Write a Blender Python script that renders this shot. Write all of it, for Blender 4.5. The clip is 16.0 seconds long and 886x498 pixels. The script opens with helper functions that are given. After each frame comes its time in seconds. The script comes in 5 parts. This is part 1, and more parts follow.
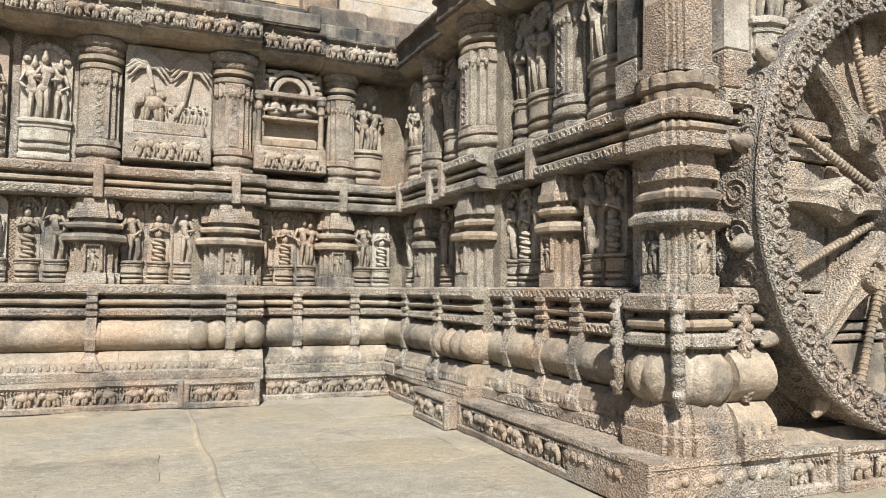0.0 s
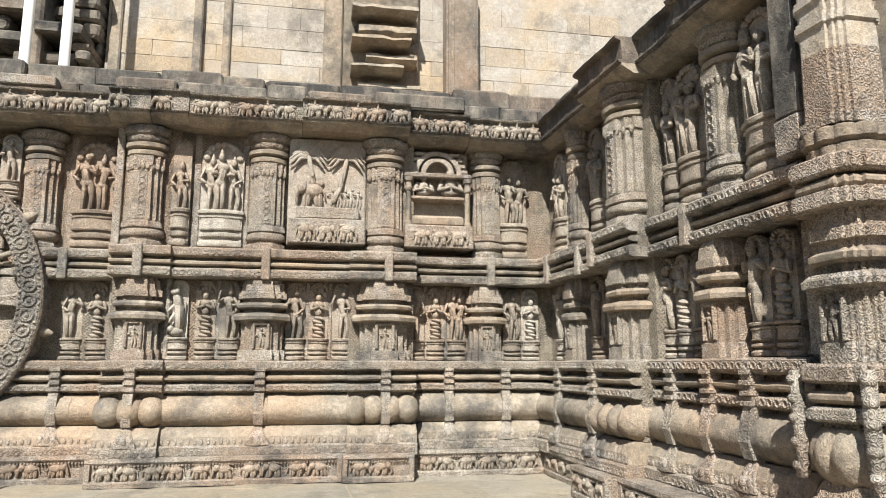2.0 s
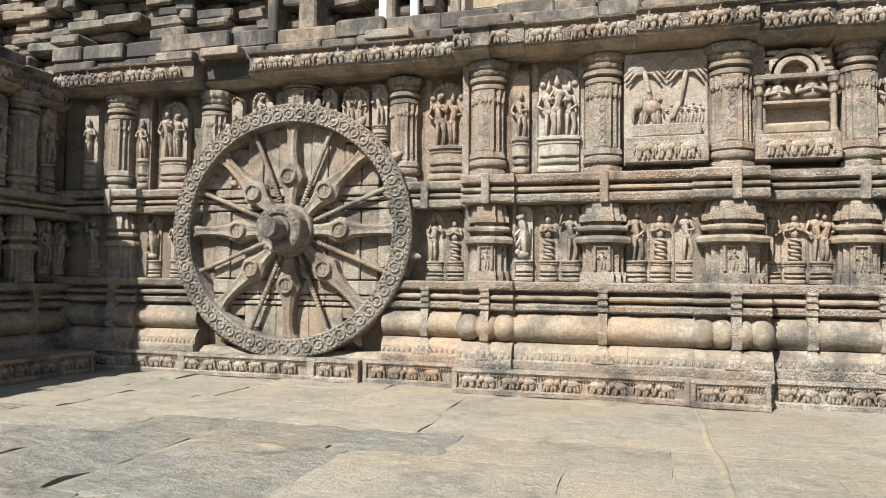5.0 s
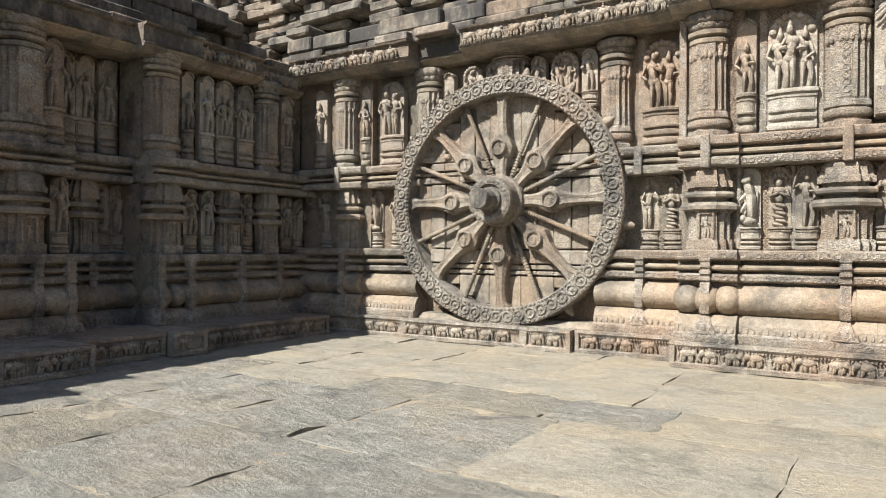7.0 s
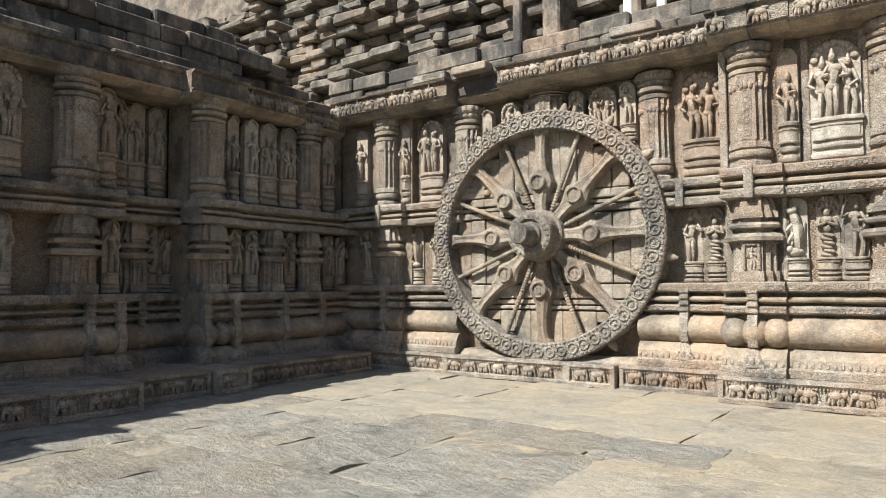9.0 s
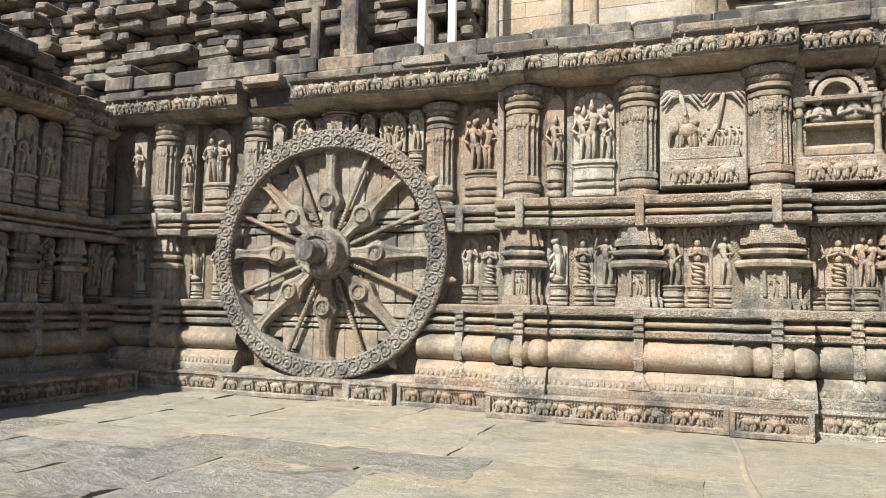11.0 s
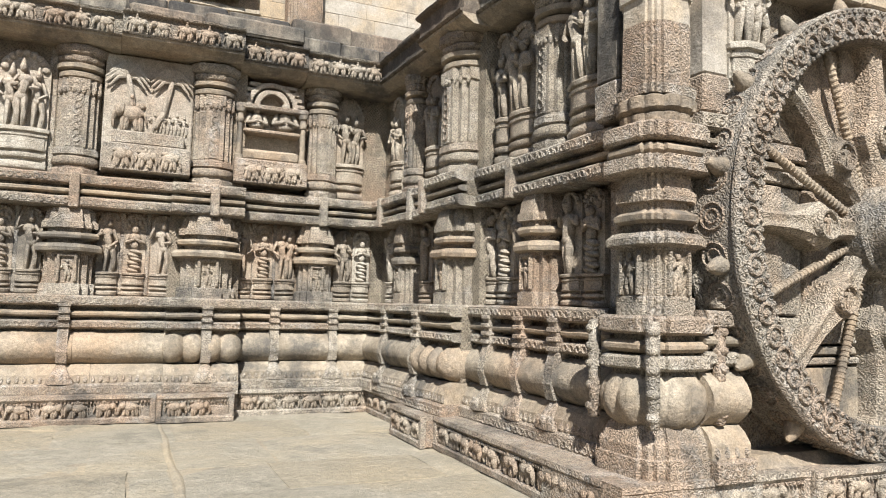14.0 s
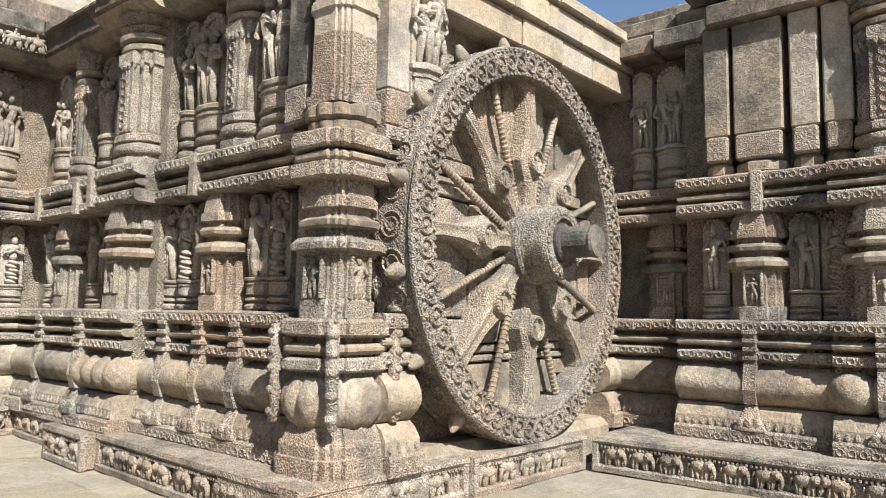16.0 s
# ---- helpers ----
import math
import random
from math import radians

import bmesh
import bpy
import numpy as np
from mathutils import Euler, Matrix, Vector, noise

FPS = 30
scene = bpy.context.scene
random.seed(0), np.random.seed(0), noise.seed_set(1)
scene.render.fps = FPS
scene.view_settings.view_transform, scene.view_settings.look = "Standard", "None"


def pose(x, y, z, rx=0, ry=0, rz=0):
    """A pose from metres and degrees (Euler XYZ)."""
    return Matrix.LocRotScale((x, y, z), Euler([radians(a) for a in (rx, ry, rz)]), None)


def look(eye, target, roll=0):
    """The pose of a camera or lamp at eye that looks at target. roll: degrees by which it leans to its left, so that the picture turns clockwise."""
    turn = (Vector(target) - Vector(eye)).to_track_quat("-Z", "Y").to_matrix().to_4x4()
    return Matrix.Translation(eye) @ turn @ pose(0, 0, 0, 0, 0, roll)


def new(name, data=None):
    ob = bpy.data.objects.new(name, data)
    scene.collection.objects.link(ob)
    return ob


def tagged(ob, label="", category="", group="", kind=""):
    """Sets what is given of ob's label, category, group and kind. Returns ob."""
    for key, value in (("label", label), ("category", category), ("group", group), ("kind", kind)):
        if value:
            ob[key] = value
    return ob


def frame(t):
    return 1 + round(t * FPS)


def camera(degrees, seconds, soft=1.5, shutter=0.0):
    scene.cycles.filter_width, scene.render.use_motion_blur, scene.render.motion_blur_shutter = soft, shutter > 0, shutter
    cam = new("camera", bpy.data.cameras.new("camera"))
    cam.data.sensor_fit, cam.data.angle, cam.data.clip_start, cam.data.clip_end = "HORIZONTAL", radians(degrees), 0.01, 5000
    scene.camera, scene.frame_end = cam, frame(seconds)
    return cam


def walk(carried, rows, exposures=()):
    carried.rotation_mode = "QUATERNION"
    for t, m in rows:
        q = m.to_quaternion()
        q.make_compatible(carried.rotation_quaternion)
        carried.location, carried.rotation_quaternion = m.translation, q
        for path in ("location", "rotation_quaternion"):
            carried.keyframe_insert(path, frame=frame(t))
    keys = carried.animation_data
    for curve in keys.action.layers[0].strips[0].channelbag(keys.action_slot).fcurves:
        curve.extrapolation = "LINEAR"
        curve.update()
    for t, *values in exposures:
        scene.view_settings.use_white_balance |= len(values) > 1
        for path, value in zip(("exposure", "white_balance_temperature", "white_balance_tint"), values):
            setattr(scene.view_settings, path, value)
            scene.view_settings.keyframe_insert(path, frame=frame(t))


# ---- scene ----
cam = camera(63.8, 16.0, soft=1.0)
PATH = [
    (0, (3.864, -7.04, 1.041), (4.624, -5.194, 1.161), 0.6),
    (0.5, (3.853, -7.027, 1.031), (4.584, -5.173, 1.199), 0.4),
    (1, (3.848, -7.017, 1.039), (4.493, -5.134, 1.241), 0.6),
    (1.5, (3.837, -7.014, 1.046), (4.386, -5.11, 1.314), 0.9),
    (2, (3.823, -7.026, 1.035), (4.192, -5.087, 1.358), 0.0),
    (2.5, (3.821, -7.045, 1.026), (4.026, -5.083, 1.355), -0.5),
    (3, (3.809, -7.037, 1.028), (3.801, -5.056, 1.302), 0.2),
    (3.5, (3.805, -7.033, 1.022), (3.623, -5.054, 1.25), -1.4),
    (4, (3.812, -7.021, 1.029), (3.455, -5.056, 1.142), -1.1),
    (4.2, (3.812, -7.016, 1.03), (3.416, -5.058, 1.137), -0.5),
    (6.3, (3.848, -6.983, 1.057), (2.943, -5.201, 1.12), 0.5),
    (6.5, (3.847, -6.982, 1.057), (2.88, -5.232, 1.106), 0.5),
    (7, (3.835, -6.978, 1.064), (2.743, -5.302, 1.067), 0.4),
    (7.5, (3.827, -6.983, 1.081), (2.647, -5.368, 1.062), -0.1),
    (8, (3.832, -6.981, 1.071), (2.537, -5.457, 1.09), -0.6),
    (8.2, (3.831, -6.982, 1.07), (2.52, -5.472, 1.109), -0.8),
    (10.3, (3.901, -6.996, 1.031), (3.073, -5.186, 1.225), 0.9),
    (10.5, (3.903, -6.998, 1.031), (3.101, -5.175, 1.215), 1.2),
    (11, (3.928, -6.99, 1.029), (3.255, -5.114, 1.196), 1.2),
    (11.5, (3.925, -7.011, 1.038), (3.536, -5.054, 1.179), 1.5),
    (12, (3.921, -7.026, 1.031), (3.748, -5.039, 1.178), 1.3),
    (12.5, (3.902, -7.025, 1.036), (3.94, -5.033, 1.208), 1.4),
    (13, (3.905, -7.038, 1.032), (4.243, -5.072, 1.178), 1.5),
    (13.5, (3.903, -7.037, 1.045), (4.48, -5.129, 1.204), 1.5),
    (14, (3.908, -7.034, 1.063), (4.708, -5.207, 1.224), 1.5),
    (14.5, (3.918, -7.04, 1.055), (4.91, -5.311, 1.213), 1.5),
    (15, (3.941, -7.047, 1.047), (5.128, -5.446, 1.213), 1.0),
    (15.5, (3.957, -7.055, 1.047), (5.308, -5.59, 1.217), 0.9),
    (16, (3.979, -7.046, 1.06), (5.453, -5.708, 1.252), 1.0),
]
walk(cam, [(t, look(e, a, roll)) for t, e, a, roll in PATH], [(0, 1.13, 6100, 10), (4, 1.11, 6100, 10), (8, 1.22, 6100, 10), (10.5, 1.21, 6100, 10), (12.5, 1.14, 6100, 10), (14.5, 1.18, 6100, 10), (16, 1.26, 6100, 10)])

# ---------------- world, sun ----------------
world = bpy.data.worlds.new("world")
scene.world = world
world.use_nodes = True
nt = world.node_tree
sky = nt.nodes.new("ShaderNodeTexSky")
sky.sky_type = 'NISHITA'
sky.sun_disc = False
SUN_DIR = Vector((0.26, 0.72, -0.76)).normalized()
sky.sun_elevation = math.asin(-SUN_DIR.z)
sky.sun_rotation = math.atan2(-SUN_DIR.x, -SUN_DIR.y)
nt.links.new(sky.outputs[0], nt.nodes["Background"].inputs[0])
nt.nodes["Background"].inputs[1].default_value = 0.060
sun = new("sun", bpy.data.lights.new("sun", 'SUN'))
sun.data.energy, sun.data.angle, sun.data.color = 5.0, radians(0.6), (1.0, 0.95, 0.86)
sun.matrix_world = look(-20 * SUN_DIR, (0, 0, 0))


# ---------------- materials ----------------
def stone(name, base, pale, dark, dark_amount, carve=0.0, carve_scale=30.0, grain=0.35, rough=0.9, layered=0.0, lattice=0.1, tint=(0.45, 0.295, 0.19), tint_amount=0.5, streak=0.0, crust=0.0):
    m = bpy.data.materials.new(name)
    m.use_nodes = True
    t = m.node_tree
    bsdf = t.nodes["Principled BSDF"]

    def node(kind, **kw):
        n = t.nodes.new(kind)
        for k, v in kw.items():
            n.inputs[k].default_value = v
        return n

    def link(a, b):
        t.links.new(a, b)

    def mapped(src, lo, hi):
        r = t.nodes.new("ShaderNodeMapRange")
        r.inputs["From Min"].default_value, r.inputs["From Max"].default_value = lo, hi
        link(src, r.inputs["Value"])
        return r.outputs[0]

    def mix(fac, a, b, mode='MIX'):
        n = t.nodes.new("ShaderNodeMix")
        n.data_type, n.blend_type = 'RGBA', mode
        for sock, val in ((n.inputs[0], fac), (n.inputs[6], a), (n.inputs[7], b)):
            if isinstance(val, (int, float)):
                sock.default_value = val
            elif isinstance(val, tuple):
                sock.default_value = (*val, 1)
            else:
                link(val, sock)
        return n.outputs[2]

    def math_node(op, a, b):
        n = t.nodes.new("ShaderNodeMath")
        n.operation = op
        for sock, val in ((n.inputs[0], a), (n.inputs[1], b)):
            if isinstance(val, (int, float)):
                sock.default_value = val
            else:
                link(val, sock)
        return n.outputs[0]

    geo = t.nodes.new("ShaderNodeNewGeometry")
    info = t.nodes.new("ShaderNodeObjectInfo")
    pos = geo.outputs["Position"]
    big = node("ShaderNodeTexNoise", Scale=0.9, Detail=5.0, Roughness=0.6)
    mid = node("ShaderNodeTexNoise", Scale=4.5, Detail=8.0, Roughness=0.68)
    blot = node("ShaderNodeTexNoise", Scale=1.9, Detail=9.0, Roughness=0.72)
    fine = node("ShaderNodeTexNoise", Scale=90.0, Detail=4.0, Roughness=0.7)
    pits = node("ShaderNodeTexNoise", Scale=22.0, Detail=5.0, Roughness=0.65)
    for n in (big, mid, fine, pits):
        link(pos, n.inputs["Vector"])
    shift = t.nodes.new("ShaderNodeMapping")
    shift.inputs["Location"].default_value = (13.1, 4.7, 8.8)
    shift.inputs["Scale"].default_value = (1.6, 1.6, 0.7) if streak else (1, 1, 1)
    link(pos, shift.inputs["Vector"])
    link(shift.outputs[0], blot.inputs["Vector"])
    col = mix(mapped(mid.outputs[0], 0.40, 0.62), base, pale)
    col = mix(math_node('MULTIPLY', mapped(big.outputs[0], 0.46, 0.64), tint_amount * 1.2), col, tint)
    col = mix(math_node('MULTIPLY', mapped(info.outputs["Random"], 0.72, 1.0), 0.55), col, tuple(0.45 * a + 0.55 * b for a, b in zip(base, dark)))
    col = mix(math_node('MULTIPLY', mapped(info.outputs["Random"], 0.30, 0.05), tint_amount * 0.8), col, tint)
    lich = mapped(blot.outputs[0], 0.62 - dark_amount * 0.25, 0.72 - dark_amount * 0.2)
    rnd = math_node('MULTIPLY', info.outputs["Random"], 0.34)
    lich = math_node('MULTIPLY', lich, math_node('ADD', rnd, 0.55))
    col = mix(lich, col, dark)
    speck = mapped(pits.outputs[0], 0.40, 0.62)
    col = mix(math_node('MULTIPLY', math_node('SUBTRACT', 1.0, speck), 0.30), col, dark)
    val = math_node('ADD', math_node('MULTIPLY', mapped(fine.outputs[0], 0.3, 0.7), 0.50), math_node('MULTIPLY', info.outputs["Random"], 0.22))
    val = math_node('ADD', val, 0.52)
    gray = t.nodes.new("ShaderNodeCombineColor")
    for i in range(3):
        link(val, gray.inputs[i])
    col = mix(1.0, col, gray.outputs[0], 'MULTIPLY')
    if crust:
        patch = node("ShaderNodeTexNoise", Scale=6.5, Detail=11.0, Roughness=0.78)
        link(shift.outputs[0], patch.inputs["Vector"])
        col = mix(math_node('MULTIPLY', mapped(patch.outputs[0], 0.52, 0.66), crust), col, (0.60, 0.57, 0.52))
    bsdf.inputs["Roughness"].default_value = rough
    bsdf.inputs["Specular IOR Level"].default_value = 0.25
    height = math_node('ADD', math_node('MULTIPLY', fine.outputs[0], 0.22), math_node('MULTIPLY', pits.outputs[0], 0.55))
    bump = t.nodes.new("ShaderNodeBump")
    bump.inputs["Strength"].default_value = min(1.0, grain * 1.5)
    bump.inputs["Distance"].default_value = 0.028
    link(height, bump.inputs["Height"])
    last = bump
    if layered:
        lay = node("ShaderNodeTexNoise", Scale=1.0, Detail=9.0, Roughness=0.72)
        stretch = t.nodes.new("ShaderNodeMapping")
        stretch.inputs["Scale"].default_value = (5.0, 10.0, 6.0)
        stretch.inputs["Rotation"].default_value = (0, 0, 0.6)
        link(pos, stretch.inputs["Vector"])
        link(stretch.outputs[0], lay.inputs["Vector"])
        flake = t.nodes.new("ShaderNodeBump")
        flake.inputs["Strength"].default_value = layered
        flake.inputs["Distance"].default_value = 0.05
        link(lay.outputs[0], flake.inputs["Height"])
        link(bump.outputs[0], flake.inputs["Normal"])
        last = flake
        col = mix(math_node('MULTIPLY', mapped(lay.outputs[0], 0.52, 0.66), 0.5 * layered), col, tuple(min(1, 1.25 * k) for k in pale))
        col = mix(math_node('MULTIPLY', mapped(lay.outputs[0], 0.45, 0.34), 0.5 * layered), col, dark)
    if carve:
        vor = node("ShaderNodeTexVoronoi", Scale=carve_scale, Randomness=0.8)
        vor.feature = 'F1'
        ring = node("ShaderNodeTexVoronoi", Scale=carve_scale * 0.36, Randomness=0.45)
        warp = t.nodes.new("ShaderNodeVectorMath")
        warp.operation = 'ADD'
        sc = t.nodes.new("ShaderNodeVectorMath")
        sc.operation = 'SCALE'
        sc.inputs["Scale"].default_value = 0.03
        link(pits.outputs["Color"], sc.inputs[0])
        link(pos, warp.inputs[0])
        link(sc.outputs[0], warp.inputs[1])
        link(warp.outputs[0], vor.inputs["Vector"])
        link(warp.outputs[0], ring.inputs["Vector"])
        sine = math_node('SINE', math_node('MULTIPLY', ring.outputs["Distance"], 24.0), 0.0)
        xyz = t.nodes.new("ShaderNodeSeparateXYZ")
        small = t.nodes.new("ShaderNodeVectorMath")
        small.operation = 'SCALE'
        small.inputs["Scale"].default_value = 0.012
        link(mid.outputs["Color"], small.inputs[0])
        worn = t.nodes.new("ShaderNodeVectorMath")
        worn.operation = 'ADD'
        link(pos, worn.inputs[0])
        link(small.outputs[0], worn.inputs[1])
        link(worn.outputs[0], xyz.inputs[0])
        k = 2 * math.pi * carve_scale / 2.2
        along = math_node('ADD', xyz.outputs[0], xyz.outputs[1])
        diaper = math_node('MULTIPLY', math_node('SINE', math_node('MULTIPLY', along, k), 0.0), math_node('SINE', math_node('MULTIPLY', xyz.outputs[2], k), 0.0))
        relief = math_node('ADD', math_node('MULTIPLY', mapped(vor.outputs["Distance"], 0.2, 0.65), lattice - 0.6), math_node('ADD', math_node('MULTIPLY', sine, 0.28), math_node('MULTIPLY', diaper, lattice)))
        cut = t.nodes.new("ShaderNodeBump")
        cut.inputs["Strength"].default_value = carve
        cut.inputs["Distance"].default_value = 0.026
        link(relief, cut.inputs["Height"])
        link(bump.outputs[0], cut.inputs["Normal"])
        last = cut
        # Cavity shade painted in: low parts of the relief take a darker colour
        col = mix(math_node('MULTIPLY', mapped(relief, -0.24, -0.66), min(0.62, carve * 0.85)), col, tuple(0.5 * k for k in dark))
    link(col, bsdf.inputs["Base Color"])
    link(last.outputs[0], bsdf.inputs["Normal"])
    return m


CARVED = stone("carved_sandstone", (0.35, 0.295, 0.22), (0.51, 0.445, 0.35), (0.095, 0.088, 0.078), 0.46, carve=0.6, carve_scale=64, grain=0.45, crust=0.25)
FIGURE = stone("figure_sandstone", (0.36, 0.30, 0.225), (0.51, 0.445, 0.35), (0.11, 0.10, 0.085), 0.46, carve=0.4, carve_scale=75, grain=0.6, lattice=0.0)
PLAIN = stone("weathered_sandstone", (0.275, 0.228, 0.165), (0.40, 0.342, 0.26), (0.085, 0.08, 0.072), 0.56, grain=1.0, tint=(0.42, 0.29, 0.18), tint_amount=0.45)
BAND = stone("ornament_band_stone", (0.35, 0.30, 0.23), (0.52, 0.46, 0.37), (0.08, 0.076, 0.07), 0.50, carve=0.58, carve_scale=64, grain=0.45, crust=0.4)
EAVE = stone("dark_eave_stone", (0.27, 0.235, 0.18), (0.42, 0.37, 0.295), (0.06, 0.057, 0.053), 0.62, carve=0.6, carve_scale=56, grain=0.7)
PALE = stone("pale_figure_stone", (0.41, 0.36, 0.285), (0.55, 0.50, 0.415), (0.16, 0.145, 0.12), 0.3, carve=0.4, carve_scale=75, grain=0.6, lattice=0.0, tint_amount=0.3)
DARKSTONE = stone("blackened_stone", (0.15, 0.135, 0.11), (0.29, 0.255, 0.20), (0.035, 0.034, 0.033), 0.86, grain=0.9, tint_amount=0.3, streak=1)
TOWER = stone("eroded_tower_stone", (0.14, 0.125, 0.10), (0.27, 0.24, 0.19), (0.035, 0.034, 0.033), 0.7, grain=1.0, tint_amount=0.2)
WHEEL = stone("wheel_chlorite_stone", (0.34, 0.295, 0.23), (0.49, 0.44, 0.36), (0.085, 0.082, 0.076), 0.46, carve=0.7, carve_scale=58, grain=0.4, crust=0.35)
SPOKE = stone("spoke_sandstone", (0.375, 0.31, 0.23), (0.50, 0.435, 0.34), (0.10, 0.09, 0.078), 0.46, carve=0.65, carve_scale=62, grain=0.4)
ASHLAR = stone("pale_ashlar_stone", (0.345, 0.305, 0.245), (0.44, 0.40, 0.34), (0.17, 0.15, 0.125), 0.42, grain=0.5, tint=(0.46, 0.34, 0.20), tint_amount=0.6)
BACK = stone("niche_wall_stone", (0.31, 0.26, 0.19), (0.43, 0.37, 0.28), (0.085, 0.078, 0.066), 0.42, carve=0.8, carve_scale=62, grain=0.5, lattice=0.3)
FLAG = stone("grey_paving_stone", (0.26, 0.245, 0.205), (0.345, 0.325, 0.275), (0.11, 0.105, 0.092), 0.30, grain=0.8, layered=1.0, tint=(0.36, 0.305, 0.215), tint_amount=0.6, rough=0.8)
SILT = stone("sandy_paving_stone", (0.265, 0.238, 0.182), (0.335, 0.30, 0.235), (0.15, 0.138, 0.112), 0.30, grain=0.5, layered=0.45, tint=(0.36, 0.30, 0.205), tint_amount=0.7, rough=0.85)
SAND = stone("sandy_joint_mortar", (0.25, 0.212, 0.155), (0.33, 0.285, 0.21), (0.17, 0.15, 0.12), 0.2, grain=0.5, tint=(0.42, 0.34, 0.22), tint_amount=0.5)


def plain_mat(name, color, rough=0.5):
    m = bpy.data.materials.new(name)
    m.use_nodes = True
    b = m.node_tree.nodes["Principled BSDF"]
    b.inputs["Base Color"].default_value, b.inputs["Roughness"].default_value = (*color, 1), rough
    return m


POLE = plain_mat("white_painted_steel", (0.74, 0.72, 0.66), 0.45)


# ---------------- mesh helpers ----------------
class Geo:
    """Vertices and faces gathered for one mesh."""

    def __init__(self):
        self.v, self.f = [], []

    def add(self, verts, faces):
        k = len(self.v)
        self.v += [tuple(p) for p in verts]
        self.f += [[i + k for i in q] for q in faces]
        return self

    def mesh(self, name, mat, smooth=False, turn=None):
        me = bpy.data.meshes.new(name)
        pts = [turn @ Vector(p) for p in self.v] if turn is not None else self.v
        me.from_pydata(pts, [], self.f)
        bm = bmesh.new()
        bm.from_mesh(me)
        bmesh.ops.recalc_face_normals(bm, faces=bm.faces)
        bm.to_mesh(me)
        bm.free()
        me.materials.append(mat)
        if smooth:
            me.polygons.foreach_set("use_smooth", [True] * len(me.polygons))
            me.set_sharp_from_angle(angle=radians(48))
        me.update()
        return me


def part(name, geo, mat, parent, label="", smooth=False, turn=None):
    me = geo if isinstance(geo, bpy.types.Mesh) else geo.mesh(name, mat, smooth, turn)
    ob = new(name, me)
    ob.parent = parent
    if label:
        ob["label"] = label
    return ob


def empty(name, label, category, group="", kind=""):
    return tagged(new(name), label, category, group, kind)


def wob(p, a=0.006, s=9.0):
    """Worn-edge wobble of a point."""
    q = Vector(p) * s
    return (p[0] + a * noise.noise(q), p[1] + a * noise.noise(q + Vector((7.3, 0, 0))), p[2] + a * noise.noise(q + Vector((0, 5.1, 3.3))))


def brick(g, a, b, c, d, e, f, bev=0.008, wear=0.004):
    """A block with chamfered edges: u a..b, v c..d, z e..f."""
    bev = min(bev, (b - a) / 3, (d - c) / 3, (f - e) / 3)
    rings = []
    for z, k in ((e, bev), (e + bev, 0), (f - bev, 0), (f, bev)):
        x0, x1, y0, y1 = a + k, b - k, c + k, d - k
        rings.append([(x0 + bev, y0, z), (x1 - bev, y0, z), (x1, y0 + bev, z), (x1, y1 - bev, z), (x1 - bev, y1, z), (x0 + bev, y1, z), (x0, y1 - bev, z), (x0, y0 + bev, z)])
    verts = [wob(p, wear) for r in rings for p in r]
    faces = [[7, 6, 5, 4, 3, 2, 1, 0], [24 + i for i in range(8)]]
    for r in range(3):
        for i in range(8):
            j = (i + 1) % 8
            faces.append([r * 8 + i, r * 8 + j, (r + 1) * 8 + j, (r + 1) * 8 + i])
    return g.add(verts, faces)


def ball(g, c, r, n=8, m=6, rot=None):
    """An ellipsoid at c with radii r; rot is a 3x3 turn."""
    verts = []
    for j in range(m + 1):
        a = math.pi * j / m
        for i in range(n):
            b = 2 * math.pi * i / n
            p = Vector((r[0] * math.sin(a) * math.cos(b), r[1] * math.sin(a) * math.sin(b), r[2] * math.cos(a)))
            if rot is not None:
                p = rot @ p
            verts.append((c[0] + p.x, c[1] + p.y, c[2] + p.z))
    faces = []
    for j in range(m):
        for i in range(n):
            k = (i + 1) % n
            faces.append([j * n + i, (j + 1) * n + i, (j + 1) * n + k, j * n + k])
    return g.add(verts, faces)


def limb(g, p, q, r0, r1, n=7):
    """A tapered limb from p to q with rounded ends."""
    p, q = Vector(p), Vector(q)
    d = q - p
    length = max(d.length, 1e-4)
    rot = d.to_track_quat('Z', 'Y').to_matrix()
    prof = [(-r0 * 0.8, r0 * 0.45), (0, r0), (length * 0.5, (r0 + r1) * 0.54), (length, r1), (length + r1 * 0.8, r1 * 0.45)]
    verts, faces = [], []
    for z, r in prof:
        for i in range(n):
            b = 2 * math.pi * i / n
            verts.append(tuple(p + rot @ Vector((r * math.cos(b), r * math.sin(b), z))))
    for j in range(4):
        for i in range(n):
            k = (i + 1) % n
            faces.append([j * n + i, j * n + k, (j + 1) * n + k, (j + 1) * n + i])
    faces += [[n - 1 - i for i in range(n)], [4 * n + i for i in range(n)]]
    return g.add(verts, faces)


